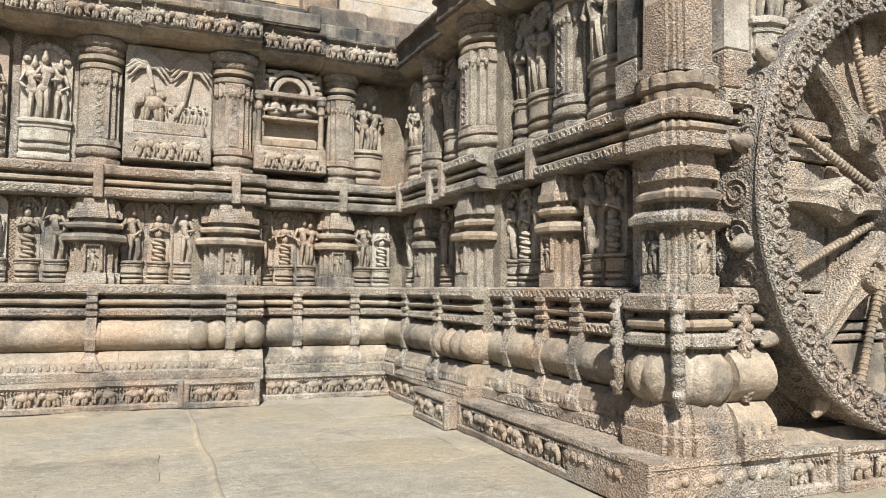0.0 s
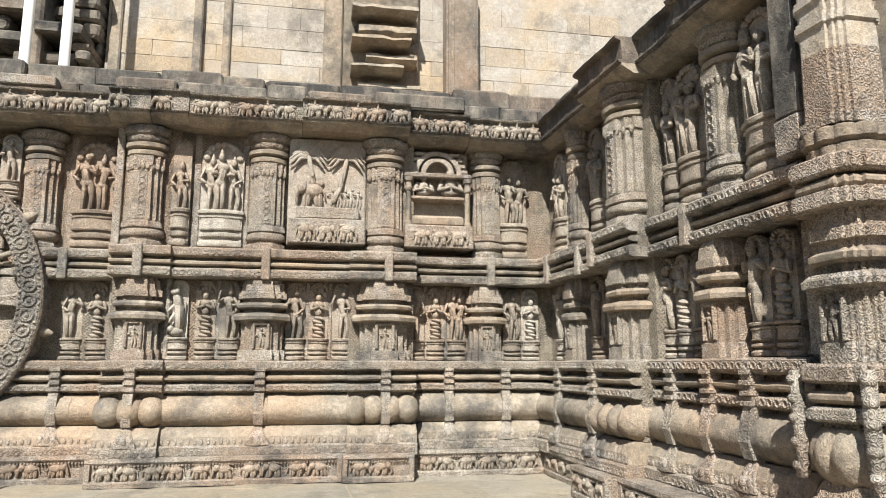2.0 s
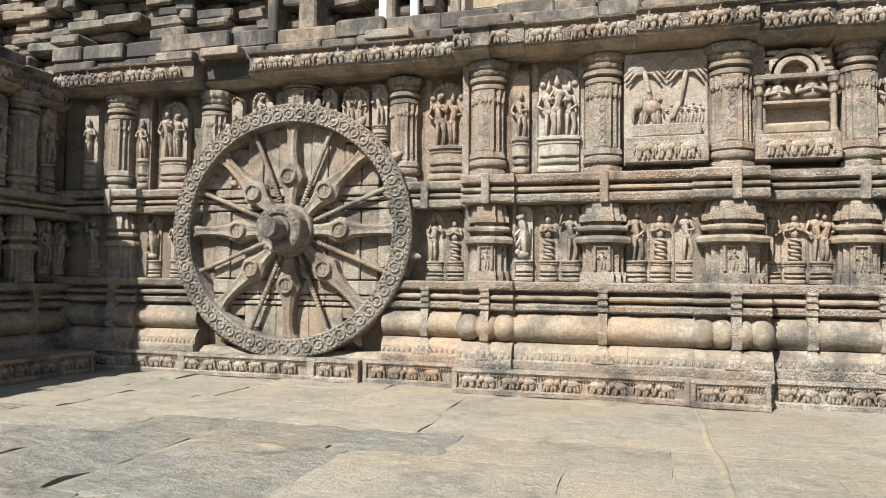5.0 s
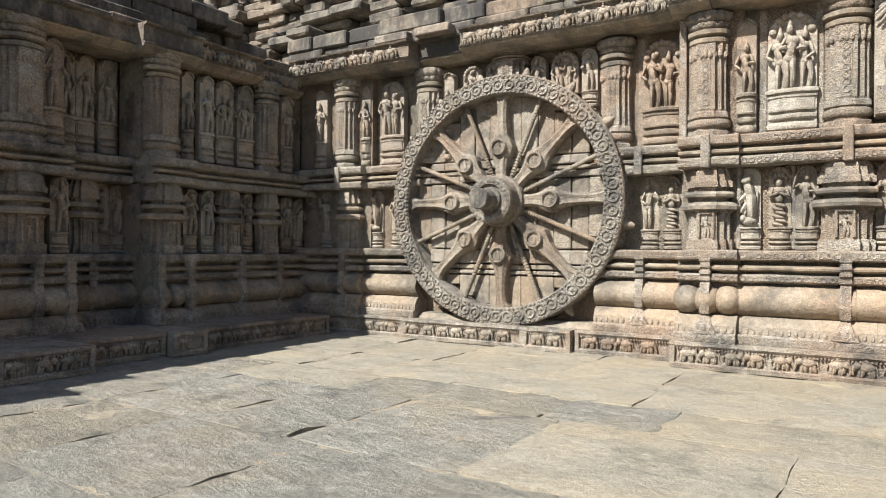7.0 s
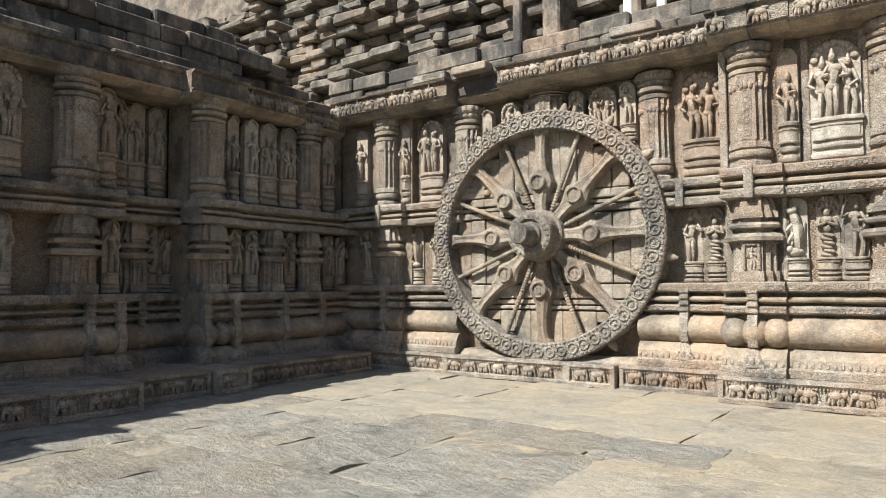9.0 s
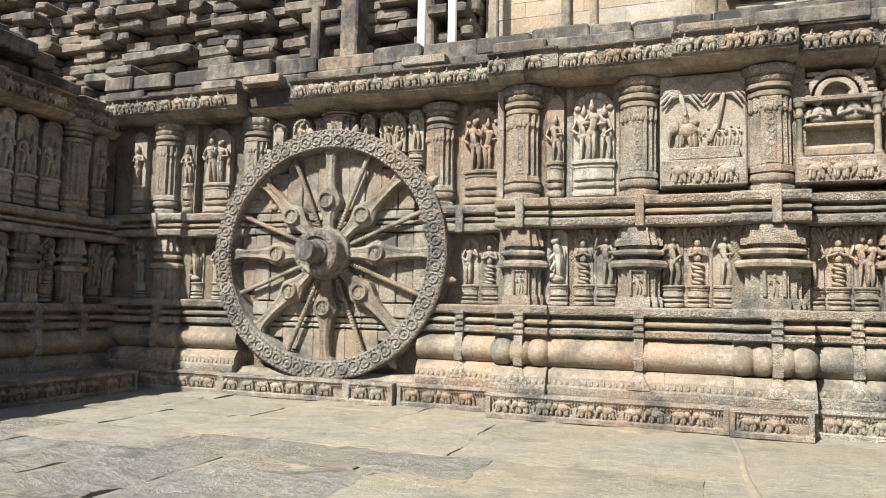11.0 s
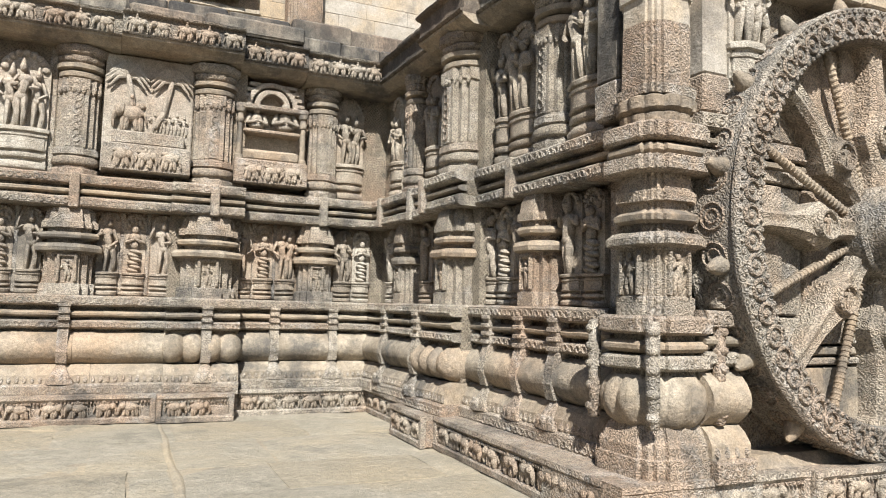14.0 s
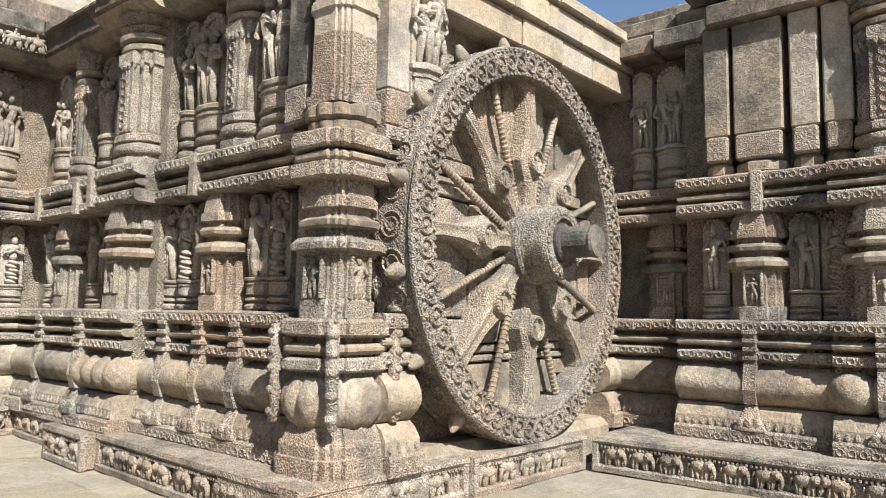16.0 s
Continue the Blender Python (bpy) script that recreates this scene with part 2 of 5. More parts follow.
def section(kind, w, d):
    """Plan outlines of piers: u across, v outward."""
    if kind == "step":
        a, b = w / 2, d / 2
        pts = [(a, -b * .62), (a, b * .30), (a * .80, b * .30), (a * .80, b * .66), (a * .50, b * .66), (a * .50, b)]
        return pts + [(-x, y) for x, y in reversed(pts)]
    if kind == "round":
        return [(w / 2 * math.cos(k), d / 2 * math.sin(k)) for k in [2 * math.pi * i / 20 for i in range(20)]]
    if kind == "lobe":
        out = []
        for i in range(48):
            k = 2 * math.pi * i / 48
            r = 1 - 0.09 * (1 - abs(math.sin(k * 6)))**1.5
            out.append((w / 2 * math.cos(k) * r * 1.06, d / 2 * math.sin(k) * r * 1.06))
        return out
    if kind == "square":
        q = [(.5, -.28), (.5, .28), (.44, .28), (.44, .38), (.38, .38), (.38, .44), (.28, .44), (.28, .5)]
        out = []
        for k in range(4):
            for a, b in q:
                for _ in range(k):
                    a, b = -b, a
                out.append((a * w, b * d))
        return out
    if kind == "oct":
        s = 0.30
        return [(w / 2, -d * (0.5 - s)), (w / 2, d * (0.5 - s)), (w * (0.5 - s), d / 2), (-w * (0.5 - s), d / 2), (-w / 2, d * (0.5 - s)), (-w / 2, -d * (0.5 - s)), (-w * (0.5 - s), -d / 2), (w * (0.5 - s), -d / 2)]
    return [(w / 2, -d / 2), (w / 2, d / 2), (-w / 2, d / 2), (-w / 2, -d / 2)]


def loft(g, cu, cv, kind, rows, depth=1.0, wear=0.006):
    """Stack of plan outlines: rows of (z, width)."""
    n = len(section(kind, 1, 1))
    verts, faces = [], []
    for z, w in rows:
        verts += [wob((cu + x, cv + y, z), wear) for x, y in section(kind, w, w * depth)]
    for j in range(len(rows) - 1):
        for i in range(n):
            k = (i + 1) % n
            faces.append([j * n + i, j * n + k, (j + 1) * n + k, (j + 1) * n + i])
    faces += [[n - 1 - i for i in range(n)], [(len(rows) - 1) * n + i for i in range(n)]]
    return g.add(verts, faces)


def run(g, u0, u1, prof, wear=0.007, step=0.09):
    """Extrude a (v, z) outline along the wall from u0 to u1, with worn edges."""
    n = len(prof)
    k = max(1, int((u1 - u0) / step))
    verts, faces = [], []
    for i in range(k + 1):
        u = u0 + (u1 - u0) * i / k
        for v, z in prof:
            p = wob((u, v, z), wear, 7.0)
            verts.append((u if i in (0, k) else p[0], p[1], p[2]))
    for i in range(k):
        for j in range(n):
            m = (j + 1) % n
            faces.append([i * n + j, i * n + m, (i + 1) * n + m, (i + 1) * n + j])
    faces += [[n - 1 - j for j in range(n)], [k * n + j for j in range(n)]]
    return g.add(verts, faces)


# Wall frames: u along the wall, v out of it, z up
def frame_y(y0):
    return Matrix(((1, 0, 0, 0), (0, -1, 0, y0), (0, 0, 1, 0), (0, 0, 0, 1)))


def frame_west(x0):
    return Matrix(((0, -1, 0, x0), (-1, 0, 0, 0), (0, 0, 1, 0), (0, 0, 0, 1)))


def frame_skew(x0, u0, k):
    """Like frame_west, the wall turning away by k metres a metre from u0 on."""
    return Matrix.Translation((x0, -u0, 0)) @ Matrix.Rotation(math.atan(k), 4, 'Z') @ Matrix(((0, -1, 0, 0), (-1, 0, 0, u0), (0, 0, 1, 0), (0, 0, 0, 1)))


def frame_east(x0):
    return Matrix(((0, 1, 0, x0), (1, 0, 0, 0), (0, 0, 1, 0), (0, 0, 0, 1)))


# ---------------- carvings shared by all walls ----------------
def torso(g, x, h, lean, r, arms, y=0.0):
    """A standing figure h tall at x, in half relief, plain and worn."""
    s = h / 0.62
    hip, sh, hd = (x + lean * .02 * s, y + .03 * s, .28 * s), (x - lean * .015 * s, y + .035 * s, .455 * s), (x + lean * .012 * s, y + .045 * s, .54 * s)
    limb(g, (x - .035 * s + lean * .01 * s, y + .02 * s, .03 * s), (hip[0] - .03 * s, hip[1], .26 * s), .026 * s, .038 * s)
    limb(g, (x + .04 * s + lean * .03 * s, y + .025 * s, .03 * s), (x + .05 * s + lean * .03 * s, y + .045 * s, .15 * s), .024 * s, .028 * s)
    limb(g, (x + .05 * s + lean * .03 * s, y + .045 * s, .15 * s), (hip[0] + .03 * s, hip[1], .27 * s), .029 * s, .039 * s)
    ball(g, hip, (.068 * s, .05 * s, .05 * s))
    limb(g, hip, (sh[0], sh[1], sh[2] - .04 * s), .045 * s, .05 * s)
    ball(g, (sh[0], sh[1], sh[2] - .02 * s), (.078 * s, .048 * s, .05 * s))
    ball(g, hd, (.038 * s, .04 * s, .046 * s))
    if r.random() < .6:
        limb(g, (hd[0], hd[1] - .01 * s, hd[2] + .03 * s), (hd[0], hd[1] - .01 * s, hd[2] + .085 * s), .03 * s, .014 * s)
    else:
        ball(g, (hd[0] + r.choice((-1, 1)) * .03 * s, hd[1] - .012 * s, hd[2] + .03 * s), (.034 * s, .03 * s, .03 * s))
    for side, bend in zip((-1, 1), arms):
        a = Vector((sh[0] + side * .075 * s, sh[1], sh[2]))
        b = Vector((sh[0] + side * (.125 + .02 * bend) * s, sh[1] + .012 * s, sh[2] - (.10 - .09 * bend) * s))
        c = Vector((sh[0] + side * (.05 + .07 * max(bend, 0)) * s, sh[1] + .045 * s, sh[2] - (.13 - .28 * bend) * s))
        limb(g, a, b, .024 * s, .02 * s, 6)
        limb(g, b, c, .02 * s, .016 * s, 6)


def serpent(g, x, h, r):
    s = h / 0.62
    for i in range(6):
        ball(g, (x + (.012 if i % 2 else -.012) * s, .03 * s, (.03 + .042 * i) * s), (.068 * s, .045 * s, .028 * s), rot=Euler((0, .22, 0)).to_matrix())
    ball(g, (x, .03 * s, .31 * s), (.045 * s, .04 * s, .05 * s))
    ball(g, (x, .035 * s, .40 * s), (.07 * s, .045 * s, .05 * s))
    ball(g, (x, .045 * s, .48 * s), (.036 * s, .038 * s, .044 * s))
    for side in (-1, 1):
        limb(g, (x + side * .07 * s, .03 * s, .42 * s), (x + side * .10 * s, .04 * s, .34 * s), .022 * s, .018 * s, 6)
        limb(g, (x + side * .10 * s, .04 * s, .34 * s), (x + side * .02 * s, .07 * s, .37 * s), .018 * s, .015 * s, 6)
    for i in range(5):
        a = math.pi * (.12 + .19 * i)
        ball(g, (x + .075 * s * math.cos(a), .02 * s, (.50 + .075 * math.sin(a)) * s), (.027 * s, .026 * s, .032 * s), 6, 5)


def beast(g, x, h):
    """A rearing beast on a crouching animal."""
    s = h / 0.62
    ball(g, (x, .04 * s, .07 * s), (.085 * s, .055 * s, .05 * s))
    ball(g, (x - .06 * s, .06 * s, .10 * s), (.04 * s, .04 * s, .04 * s))
    limb(g, (x + .03 * s, .04 * s, .13 * s), (x + .02 * s, .05 * s, .36 * s), .05 * s, .06 * s)
    limb(g, (x + .02 * s, .05 * s, .36 * s), (x - .02 * s, .06 * s, .49 * s), .055 * s, .042 * s)
    ball(g, (x - .03 * s, .075 * s, .52 * s), (.058 * s, .05 * s, .042 * s))
    limb(g, (x - .03 * s, .07 * s, .36 * s), (x - .09 * s, .07 * s, .30 * s), .026 * s, .02 * s, 6)
    limb(g, (x - .02 * s, .07 * s, .26 * s), (x - .07 * s, .07 * s, .18 * s), .03 * s, .022 * s, 6)
    limb(g, (x + .07 * s, .03 * s, .16 * s), (x + .09 * s, .03 * s, .40 * s), .016 * s, .012 * s, 6)
    ball(g, (x, .04 * s, .565 * s), (.03 * s, .03 * s, .03 * s), 6, 5)


def relief(u, v, z0, z1, w, turn, kind, seed, label=None, tiers=2):
    """A figure on its lotus stand against a back slab, one plain mesh."""
    r = random.Random(seed)
    g = Geo()
    h = z1 - z0
    stand = h * (0.27 if h < .9 else 0.34)
    arch = []
    for i in range(9):
        a = math.pi * i / 8
        arch.append((w / 2 * math.cos(a), z1 - w * .45 + w * .45 * math.sin(a)))
    outline = [(w / 2, z0 + .02)] + arch + [(-w / 2, z0 + .02)]
    n = len(outline)
    g.add([wob((u + x, v - .10, z), .003) for x, z in outline] + [wob((u + x, v - .015, z), .003) for x, z in outline],
          [[n + i for i in range(n)][::-1]] + [[i, (i + 1) % n, n + (i + 1) % n, n + i] for i in range(n)])
    rows = [(z0 + stand * k, w * q) for k, q in ((0, .85), (.03, 1.0), (.13, 1.04), (.19, .9), (.20, .58), (.26, .58), (.27, .9), (.31, 1.0), (.38, .98), (.42, .6), (.47, .6), (.48, .95), (.52, 1.0), (.53, .9), (.80, .9), (.81, 1.0), (.86, 1.02), (.87, .8), (.92, .8), (.93, 1.06), (1.0, 1.1), (1.03, .98))]
    loft(g, u, v - .03, "oct", rows, depth=min(1.0, .16 / w))
    k = Geo()
    fh = h * .68 if h < .9 else min(h * .58, w * (2.6 if kind == "one" else 1.9))
    fh = max(fh, h * .45)
    if kind == "serpent":
        serpent(k, 0, fh, r)
    elif kind == "beast":
        beast(k, 0, fh)
    elif kind == "pair":
        torso(k, -w * .25, fh * .98, 1, r, (-.1, .3))
        torso(k, w * .25, fh * .92, -1, r, (.5, .1))
    elif kind == "three":
        torso(k, -w * .31, fh * .90, 1, r, (-.1, .2))
        torso(k, 0, fh * .98, -1, r, (.2, .1), .02)
        torso(k, w * .31, fh * .88, 1, r, (.6, -.1))
    else:
        torso(k, 0, fh, r.choice((-1, 1)), r, (r.uniform(-.2, .9), r.uniform(-.2, .5)))
    k.v = [(u + x * (.82 if kind in ("one", "pair", "three") else .95), v - .02 + y * 1.2, z0 + stand + z) for x, y, z in k.v]
    g.add(k.v, k.f)
    if kind not in ("beast",):
        for i in range(9):
            a = math.pi * (i + .5) / 9
            ball(g, (u + w * .40 * math.cos(a), v, z1 - w * .47 + w * .40 * math.sin(a)), (w * .085, .022, w * .085), 6, 5)
    words = {"serpent": "carved sandstone serpent figure with coiled tail on stand", "beast": "carved sandstone rearing beast figure on lotus stand",
             "pair": "carved sandstone panel with two standing figures", "three": "pale carved sandstone panel with three standing figures"}
    ob = new("relief_statue", g.mesh("relief_statue", PALE if kind == "three" or seed % 5 == 0 else FIGURE, True, turn))
    return tagged(ob, label or words.get(kind, "worn sandstone standing figure on a lotus stand"), "statue", "figures in the wall niches")


def tall_pilaster(u, v, turn, w=0.34, z0=2.13, z1=3.30, kind="step", label="carved sandstone pilaster with ringed base and capital"):
    w *= .93
    ob = empty("pilaster", label, "pilaster", "pilasters of the upper storey")
    H = z1 - z0
    Z = lambda k: z0 + H * k
    g = loft(Geo(), u, v - w * .28, "oct", [(Z(0), w * 1.1), (Z(.05), w * 1.12), (Z(.06), w * .95), (Z(.075), w * .95)], .8)
    part("base_block", g, BAND, ob, turn=turn)
    g = loft(Geo(), u, v - w * .28, "round", [(Z(.075), w * .95), (Z(.085), w * 1.15), (Z(.105), w * 1.22), (Z(.135), w * 1.18), (Z(.15), w * .98)], .8)
    part("base_ring", g, CARVED, ob, smooth=True, turn=turn)
    g = loft(Geo(), u, v - w * .28, "oct", [(Z(.15), w * 1.0), (Z(.16), w * 1.12), (Z(.20), w * 1.1), (Z(.21), w * .98), (Z(.22), w * .98)], .8)
    part("base_band", g, BAND, ob, turn=turn)
    g = loft(Geo(), u, v - w * .28, kind, [(Z(.22), w), (Z(.50), w * .98), (Z(.66), w * .98), (Z(.665), w * 1.06), (Z(.74), w * 1.06), (Z(.745), w)], .8)
    part("shaft", g, CARVED, ob, turn=turn)
    g = Geo()
    brick(g, u - w * .14, u + w * .14, v, v + w * .135, Z(.22), Z(.64))
    n = 7
    panel_ob = part("shaft_panel", g, BAND, ob, turn=turn)
    g = Geo()
    for i in range(n):
        donut(g, (u, v + w * .135, Z(.25 + .37 * (i + .5) / n)), w * .085, .008, 12, 4)
    tagged(part("scroll_carving", g, BAND, panel_ob, smooth=True, turn=turn), kind="stuff")
    g = Geo()
    for k in range(9):
        a = -1 + 2 * k / 8
        ball(g, (u + a * w * .47, v + w * (.15 - .28 * a * a), Z(.655)), (w * .068, .016, H * .03), 7, 5)
    part("pendant_band", g, CARVED, ob, smooth=True, turn=turn)
    for a, b, k in ((.745, .80, 1.08), (.81, .865, 1.2)):
        g = loft(Geo(), u, v - w * .28, "round", [(Z(a), w * .9), (Z(a + .012), w * k), (Z(b - .012), w * k * 1.02), (Z(b), w * .92)], .8)
        part("ring", g, PLAIN, ob, smooth=True, turn=turn)
    g = loft(Geo(), u, v - w * .28, "lobe", [(Z(.865), w * .92), (Z(.885), w * 1.1), (Z(.91), w * 1.12), (Z(.92), w * 1.0), (Z(.94), w * 1.24), (Z(.985), w * 1.3), (Z(1.0), w * 1.22)], .8)
    part("capital", g, CARVED, ob, smooth=True, turn=turn)
    return ob


def low_pier(u, v, turn, w=0.40, z0=1.08, z1=1.86, seed=0, label="carved sandstone pier with stacked eaves and tiny niche"):
    ob = empty("shrine_pier", label, "pier", "piers of the lower storey")
    H = z1 - z0
    Z = lambda k: z0 + H * k
    cv = v - w * .22
    part("foot", loft(Geo(), u, cv, "step", [(Z(0), w * 1.04), (Z(.12), w * 1.04), (Z(.125), w * .96)], .75), BAND, ob, turn=turn)
    part("body", loft(Geo(), u, cv, "step", [(Z(.125), w * .92), (Z(.44), w * .92), (Z(.445), w * 1.0), (Z(.47), w * 1.0)], .75), CARVED, ob, turn=turn)
    g = Geo()
    brick(g, u - w * .19, u - w * .13, v + w * .10, v + w * .20, Z(.14), Z(.45))
    brick(g, u + w * .13, u + w * .19, v + w * .10, v + w * .20, Z(.14), Z(.45))
    brick(g, u - w * .19, u + w * .19, v + w * .10, v + w * .19, Z(.42), Z(.46))
    part("niche_frame", g, CARVED, ob, turn=turn)
    g = Geo()
    torso(g, 0, H * .25, 1, random.Random(seed), (.2, .4))
    g.v = [(u + x, v + w * .12 + y, Z(.15) + z) for x, y, z in g.v]
    part("niche_carving", g, FIGURE, ob, smooth=True, turn=turn)
    part("eave", loft(Geo(), u, cv, "oct", [(Z(.47), w * .95), (Z(.485), w * 1.24), (Z(.525), w * 1.28), (Z(.56), w * 1.18), (Z(.575), w * .85)], .8), PLAIN, ob, turn=turn)
    part("neck", loft(Geo(), u, cv, "oct", [(Z(.575), w * .8), (Z(.63), w * .8)], .8), BACK, ob, turn=turn)
    part("upper_eave", loft(Geo(), u, cv, "oct", [(Z(.62), w * .85), (Z(.635), w * 1.08), (Z(.665), w * 1.12), (Z(.69), w * 1.04), (Z(.70), w * .82)], .8), PLAIN, ob, turn=turn)
    part("crown", loft(Geo(), u, cv, "step", [(Z(.70), w * .80), (Z(.745), w * .82), (Z(.75), w * 1.06), (Z(.82), w * 1.06), (Z(.825), w * .98), (Z(.93), w * .9), (Z(1.0), w * .72)], .78), CARVED, ob, turn=turn)
    return ob


ELEPHANTS = []
for seed in range(6):
    r = random.Random(40 + seed)
    g = Geo()
    ball(g, (0, .012, .082), (.066, .030, .040))
    ball(g, (.068, .020, .092), (.030, .028, .032))
    limb(g, (.088, .024, .085), (.098, .024, .045), .014, .011, 6)
    limb(g, (.098, .024, .045), (.098 + r.uniform(-.02, .025), .022, .016), .011, .007, 6)
    ball(g, (.055, .034, .096), (.018, .010, .024), 6, 5)
    for x in (-.042, -.018, .025, .046):
        limb(g, (x + r.uniform(-.012, .012), .014, .008), (x, .014, .06), .014, .018, 6)
    limb(g, (-.066, .014, .09), (-.078, .014, .045), .007, .005, 5)
    if seed % 2:
        limb(g, (.0, .016, .115), (.004, .016, .145), .016, .012, 6)
        ball(g, (.005, .02, .158), (.012, .012, .012), 6, 5)
    for i in range(4):
        ball(g, (-.05 + .025 * i, .006, r.uniform(.115, .128)), (.022, .012, .016), 6, 5)
    ELEPHANTS.append(g)
elephant_meshes = {}


def procession(parent, u0, u1, v, z, turn, key, scale=1.0, seed=0):
    """A row of little elephants in relief on a frieze."""
    r = random.Random(seed)
    u = u0 + .11 * scale
    while u < u1 - .08 * scale:
        i = r.randrange(6)
        flip = r.random() < .25
        if (key, i, flip, scale) not in elephant_meshes:
            m = turn.to_3x3() @ Matrix.Diagonal((-scale if flip else scale, scale * 1.25, scale))
            elephant_meshes[key, i, flip, scale] = ELEPHANTS[i].mesh("elephant_relief", FIGURE if scale >= 1 else BAND, True, m)
        ob = new("elephant_relief", elephant_meshes[key, i, flip, scale])
        ob.parent = parent
        ob.location = turn @ Vector((u, v, z))
        u += r.uniform(.185, .215) * scale


def frieze(u0, u1, v, turn, key, z0=0.0, z1=0.24, seed=0, deep=0.55, label="low stone plinth block carved with marching elephants"):
    """A plinth block with a sunk panel of elephants between dentil borders."""
    ob = empty("plinth_frieze", label, "plinth", "plinth friezes")
    h = z1 - z0
    g = Geo()
    brick(g, u0, u1, v - deep, v - .035, z0, z1 - .03, .006)
    part("block", g, BAND, ob, turn=turn)
    g = run(Geo(), u0, u1, [(v - .04, z0), (v, z0), (v + .004, z0 + h * .16), (v - .012, z0 + h * .22), (v - .04, z0 + h * .22)], .004)
    part("lower_border", g, BAND, ob, turn=turn)
    g = run(Geo(), u0, u1, [(v - deep, z1 - .035), (v - .03, z1 - .055), (v - .01, z1 - .05), (v + .008, z1 - .03), (v + .004, z1), (v - deep, z1)], .005)
    part("upper_border", g, BAND, ob, turn=turn)
    for a, b in ((u0, u0 + .045), (u1 - .045, u1)):
        g = brick(Geo(), a, b, v - .05, v + .002, z0 + .02, z1 - .03, .004)
        part("end_border", g, BAND, ob, turn=turn)
    g = Geo()
    n = int((u1 - u0) / .028)
    for i in range(n):
        u = u0 + .014 + i * .028
        brick(g, u - .008, u + .008, v - .03, v - .001, z1 - .072, z1 - .052, .003, .001)
    tagged(part("dentil_course", g, BAND, ob, turn=turn), kind="stuff")
    procession(ob, u0 + .04, u1 - .04, v - .036, z0 + h * .22, turn, key, 1.0, seed)
    return ob


def donut(g, c, R, r, n=14, m=5, turn3=None):
    vs, fs = [], []
    for i in range(n):
        a = 2 * math.pi * i / n
        for j in range(m):
            b = 2 * math.pi * j / m
            p = Vector(((R + r * math.cos(b)) * math.sin(a), r * math.sin(b), (R + r * math.cos(b)) * math.cos(a)))
            if turn3 is not None:
                p = turn3 @ p
            vs.append((c[0] + p.x, c[1] + p.y, c[2] + p.z))
    for i in range(n):
        for j in range(m):
            k, l = (i + 1) % n, (j + 1) % m
            fs.append([i * m + j, k * m + j, k * m + l, i * m + l])
    return g.add(vs, fs)


def strap(wall, u, off, turn, foot=True):
    g = Geo()
    w = .042
    run(g, u - w, u + w, [(off - .02, .50), (off + .155, .50), (off + .185, .60), (off + .165, .72), (off + .135, .80), (off + .145, 1.0), (off + .05, 1.0)], .004, .04)
    for z in (.80, .86, .92, .98):
        brick(g, u - w * 1.15, u + w * 1.15, off + .09, off + .158, z, z + .03, .004)
    part("strap", g, BAND, wall, turn=turn)
    if foot:
        g = Geo()
        rows = [(.325, .13, .215), (.345, .125, .22), (.40, .085, .20), (.45, .06, .165), (.505, .04, .135)]
        vs, fs = [], []
        for z, k, v in rows:
            vs += [wob(p, .006) for p in ((u - k, off + v - .10, z), (u - k * .8, off + v - .015, z), (u, off + v, z), (u + k * .8, off + v - .015, z), (u + k, off + v - .10, z))]
        for a in range(4):
            for b in range(4):
                fs.append([a * 5 + b, a * 5 + b + 1, a * 5 + b + 6, a * 5 + b + 5])
        fs += [[4, 3, 2, 1, 0], [20, 21, 22, 23, 24]]
        g.add(vs, fs)
        for k in (-1, 0, 1):
            ball(g, (u + k * .055, off + .205 - abs(k) * .01, .375), (.03, .018, .04), 7, 5)
        part("leaf_boss", g, BAND, wall, smooth=True, turn=turn)


SCROLLS = {"upper_slab": (1.033, -.003), "middle_slab": (1.893, -.003), "middle_top_slab": (2.088, -.003), "base_band": (.27, -.004), "lower_slab": (.828, -.002)}


def course(name, u0, u1, prof, mat, wall, turn, wear=0.007, smooth=False):
    """A moulded course laid in blocks with fine joints."""
    r = random.Random(name + str(round(u0, 2)) + str(round(u1, 2)) + wall.name)
    u = u0
    while u < u1 - .01:
        w = r.uniform(.55, 1.5)
        if u1 - u - w < .3:
            w = u1 - u
        j = r.uniform(-.006, .006)
        q = [(v + j if k in range(1, len(prof) - 1) else v, z) for k, (v, z) in enumerate(prof)]
        piece = part(name, run(Geo(), u + .001, u + w - .001, q, wear), mat, wall, smooth=smooth, turn=turn)
        if name == "base_slope" and w > .2:
            g = Geo()
            n = int(w / .055)
            for i in range(n):
                uc = u + (i + .5) * w / n
                limb(g, (uc, q[1][0] - .004, .352), (uc, q[3][0] - .004, .44), .019, .011, 6)
            tagged(part("petal_carving", g, BAND, piece, smooth=True, turn=turn), kind="stuff")
        if name in SCROLLS:
            zc, vc = SCROLLS[name]
            front = max(v for v, z in q) + vc
            g = Geo()
            n = int((w - .02) / .062)
            for i in range(n):
                uc = u + .01 + (i + .5) * (w - .02) / n
                donut(g, (uc, front, zc), .021, .0075, 10, 4)
                if i % 2:
                    ball(g, (uc + .031, front, zc + .012), (.009, .008, .014), 5, 4)
                else:
                    ball(g, (uc + .031, front, zc - .012), (.009, .008, .014), 5, 4)
            tagged(part("scroll_carving", g, mat, piece, smooth=True, turn=turn), kind="stuff")
        u += w


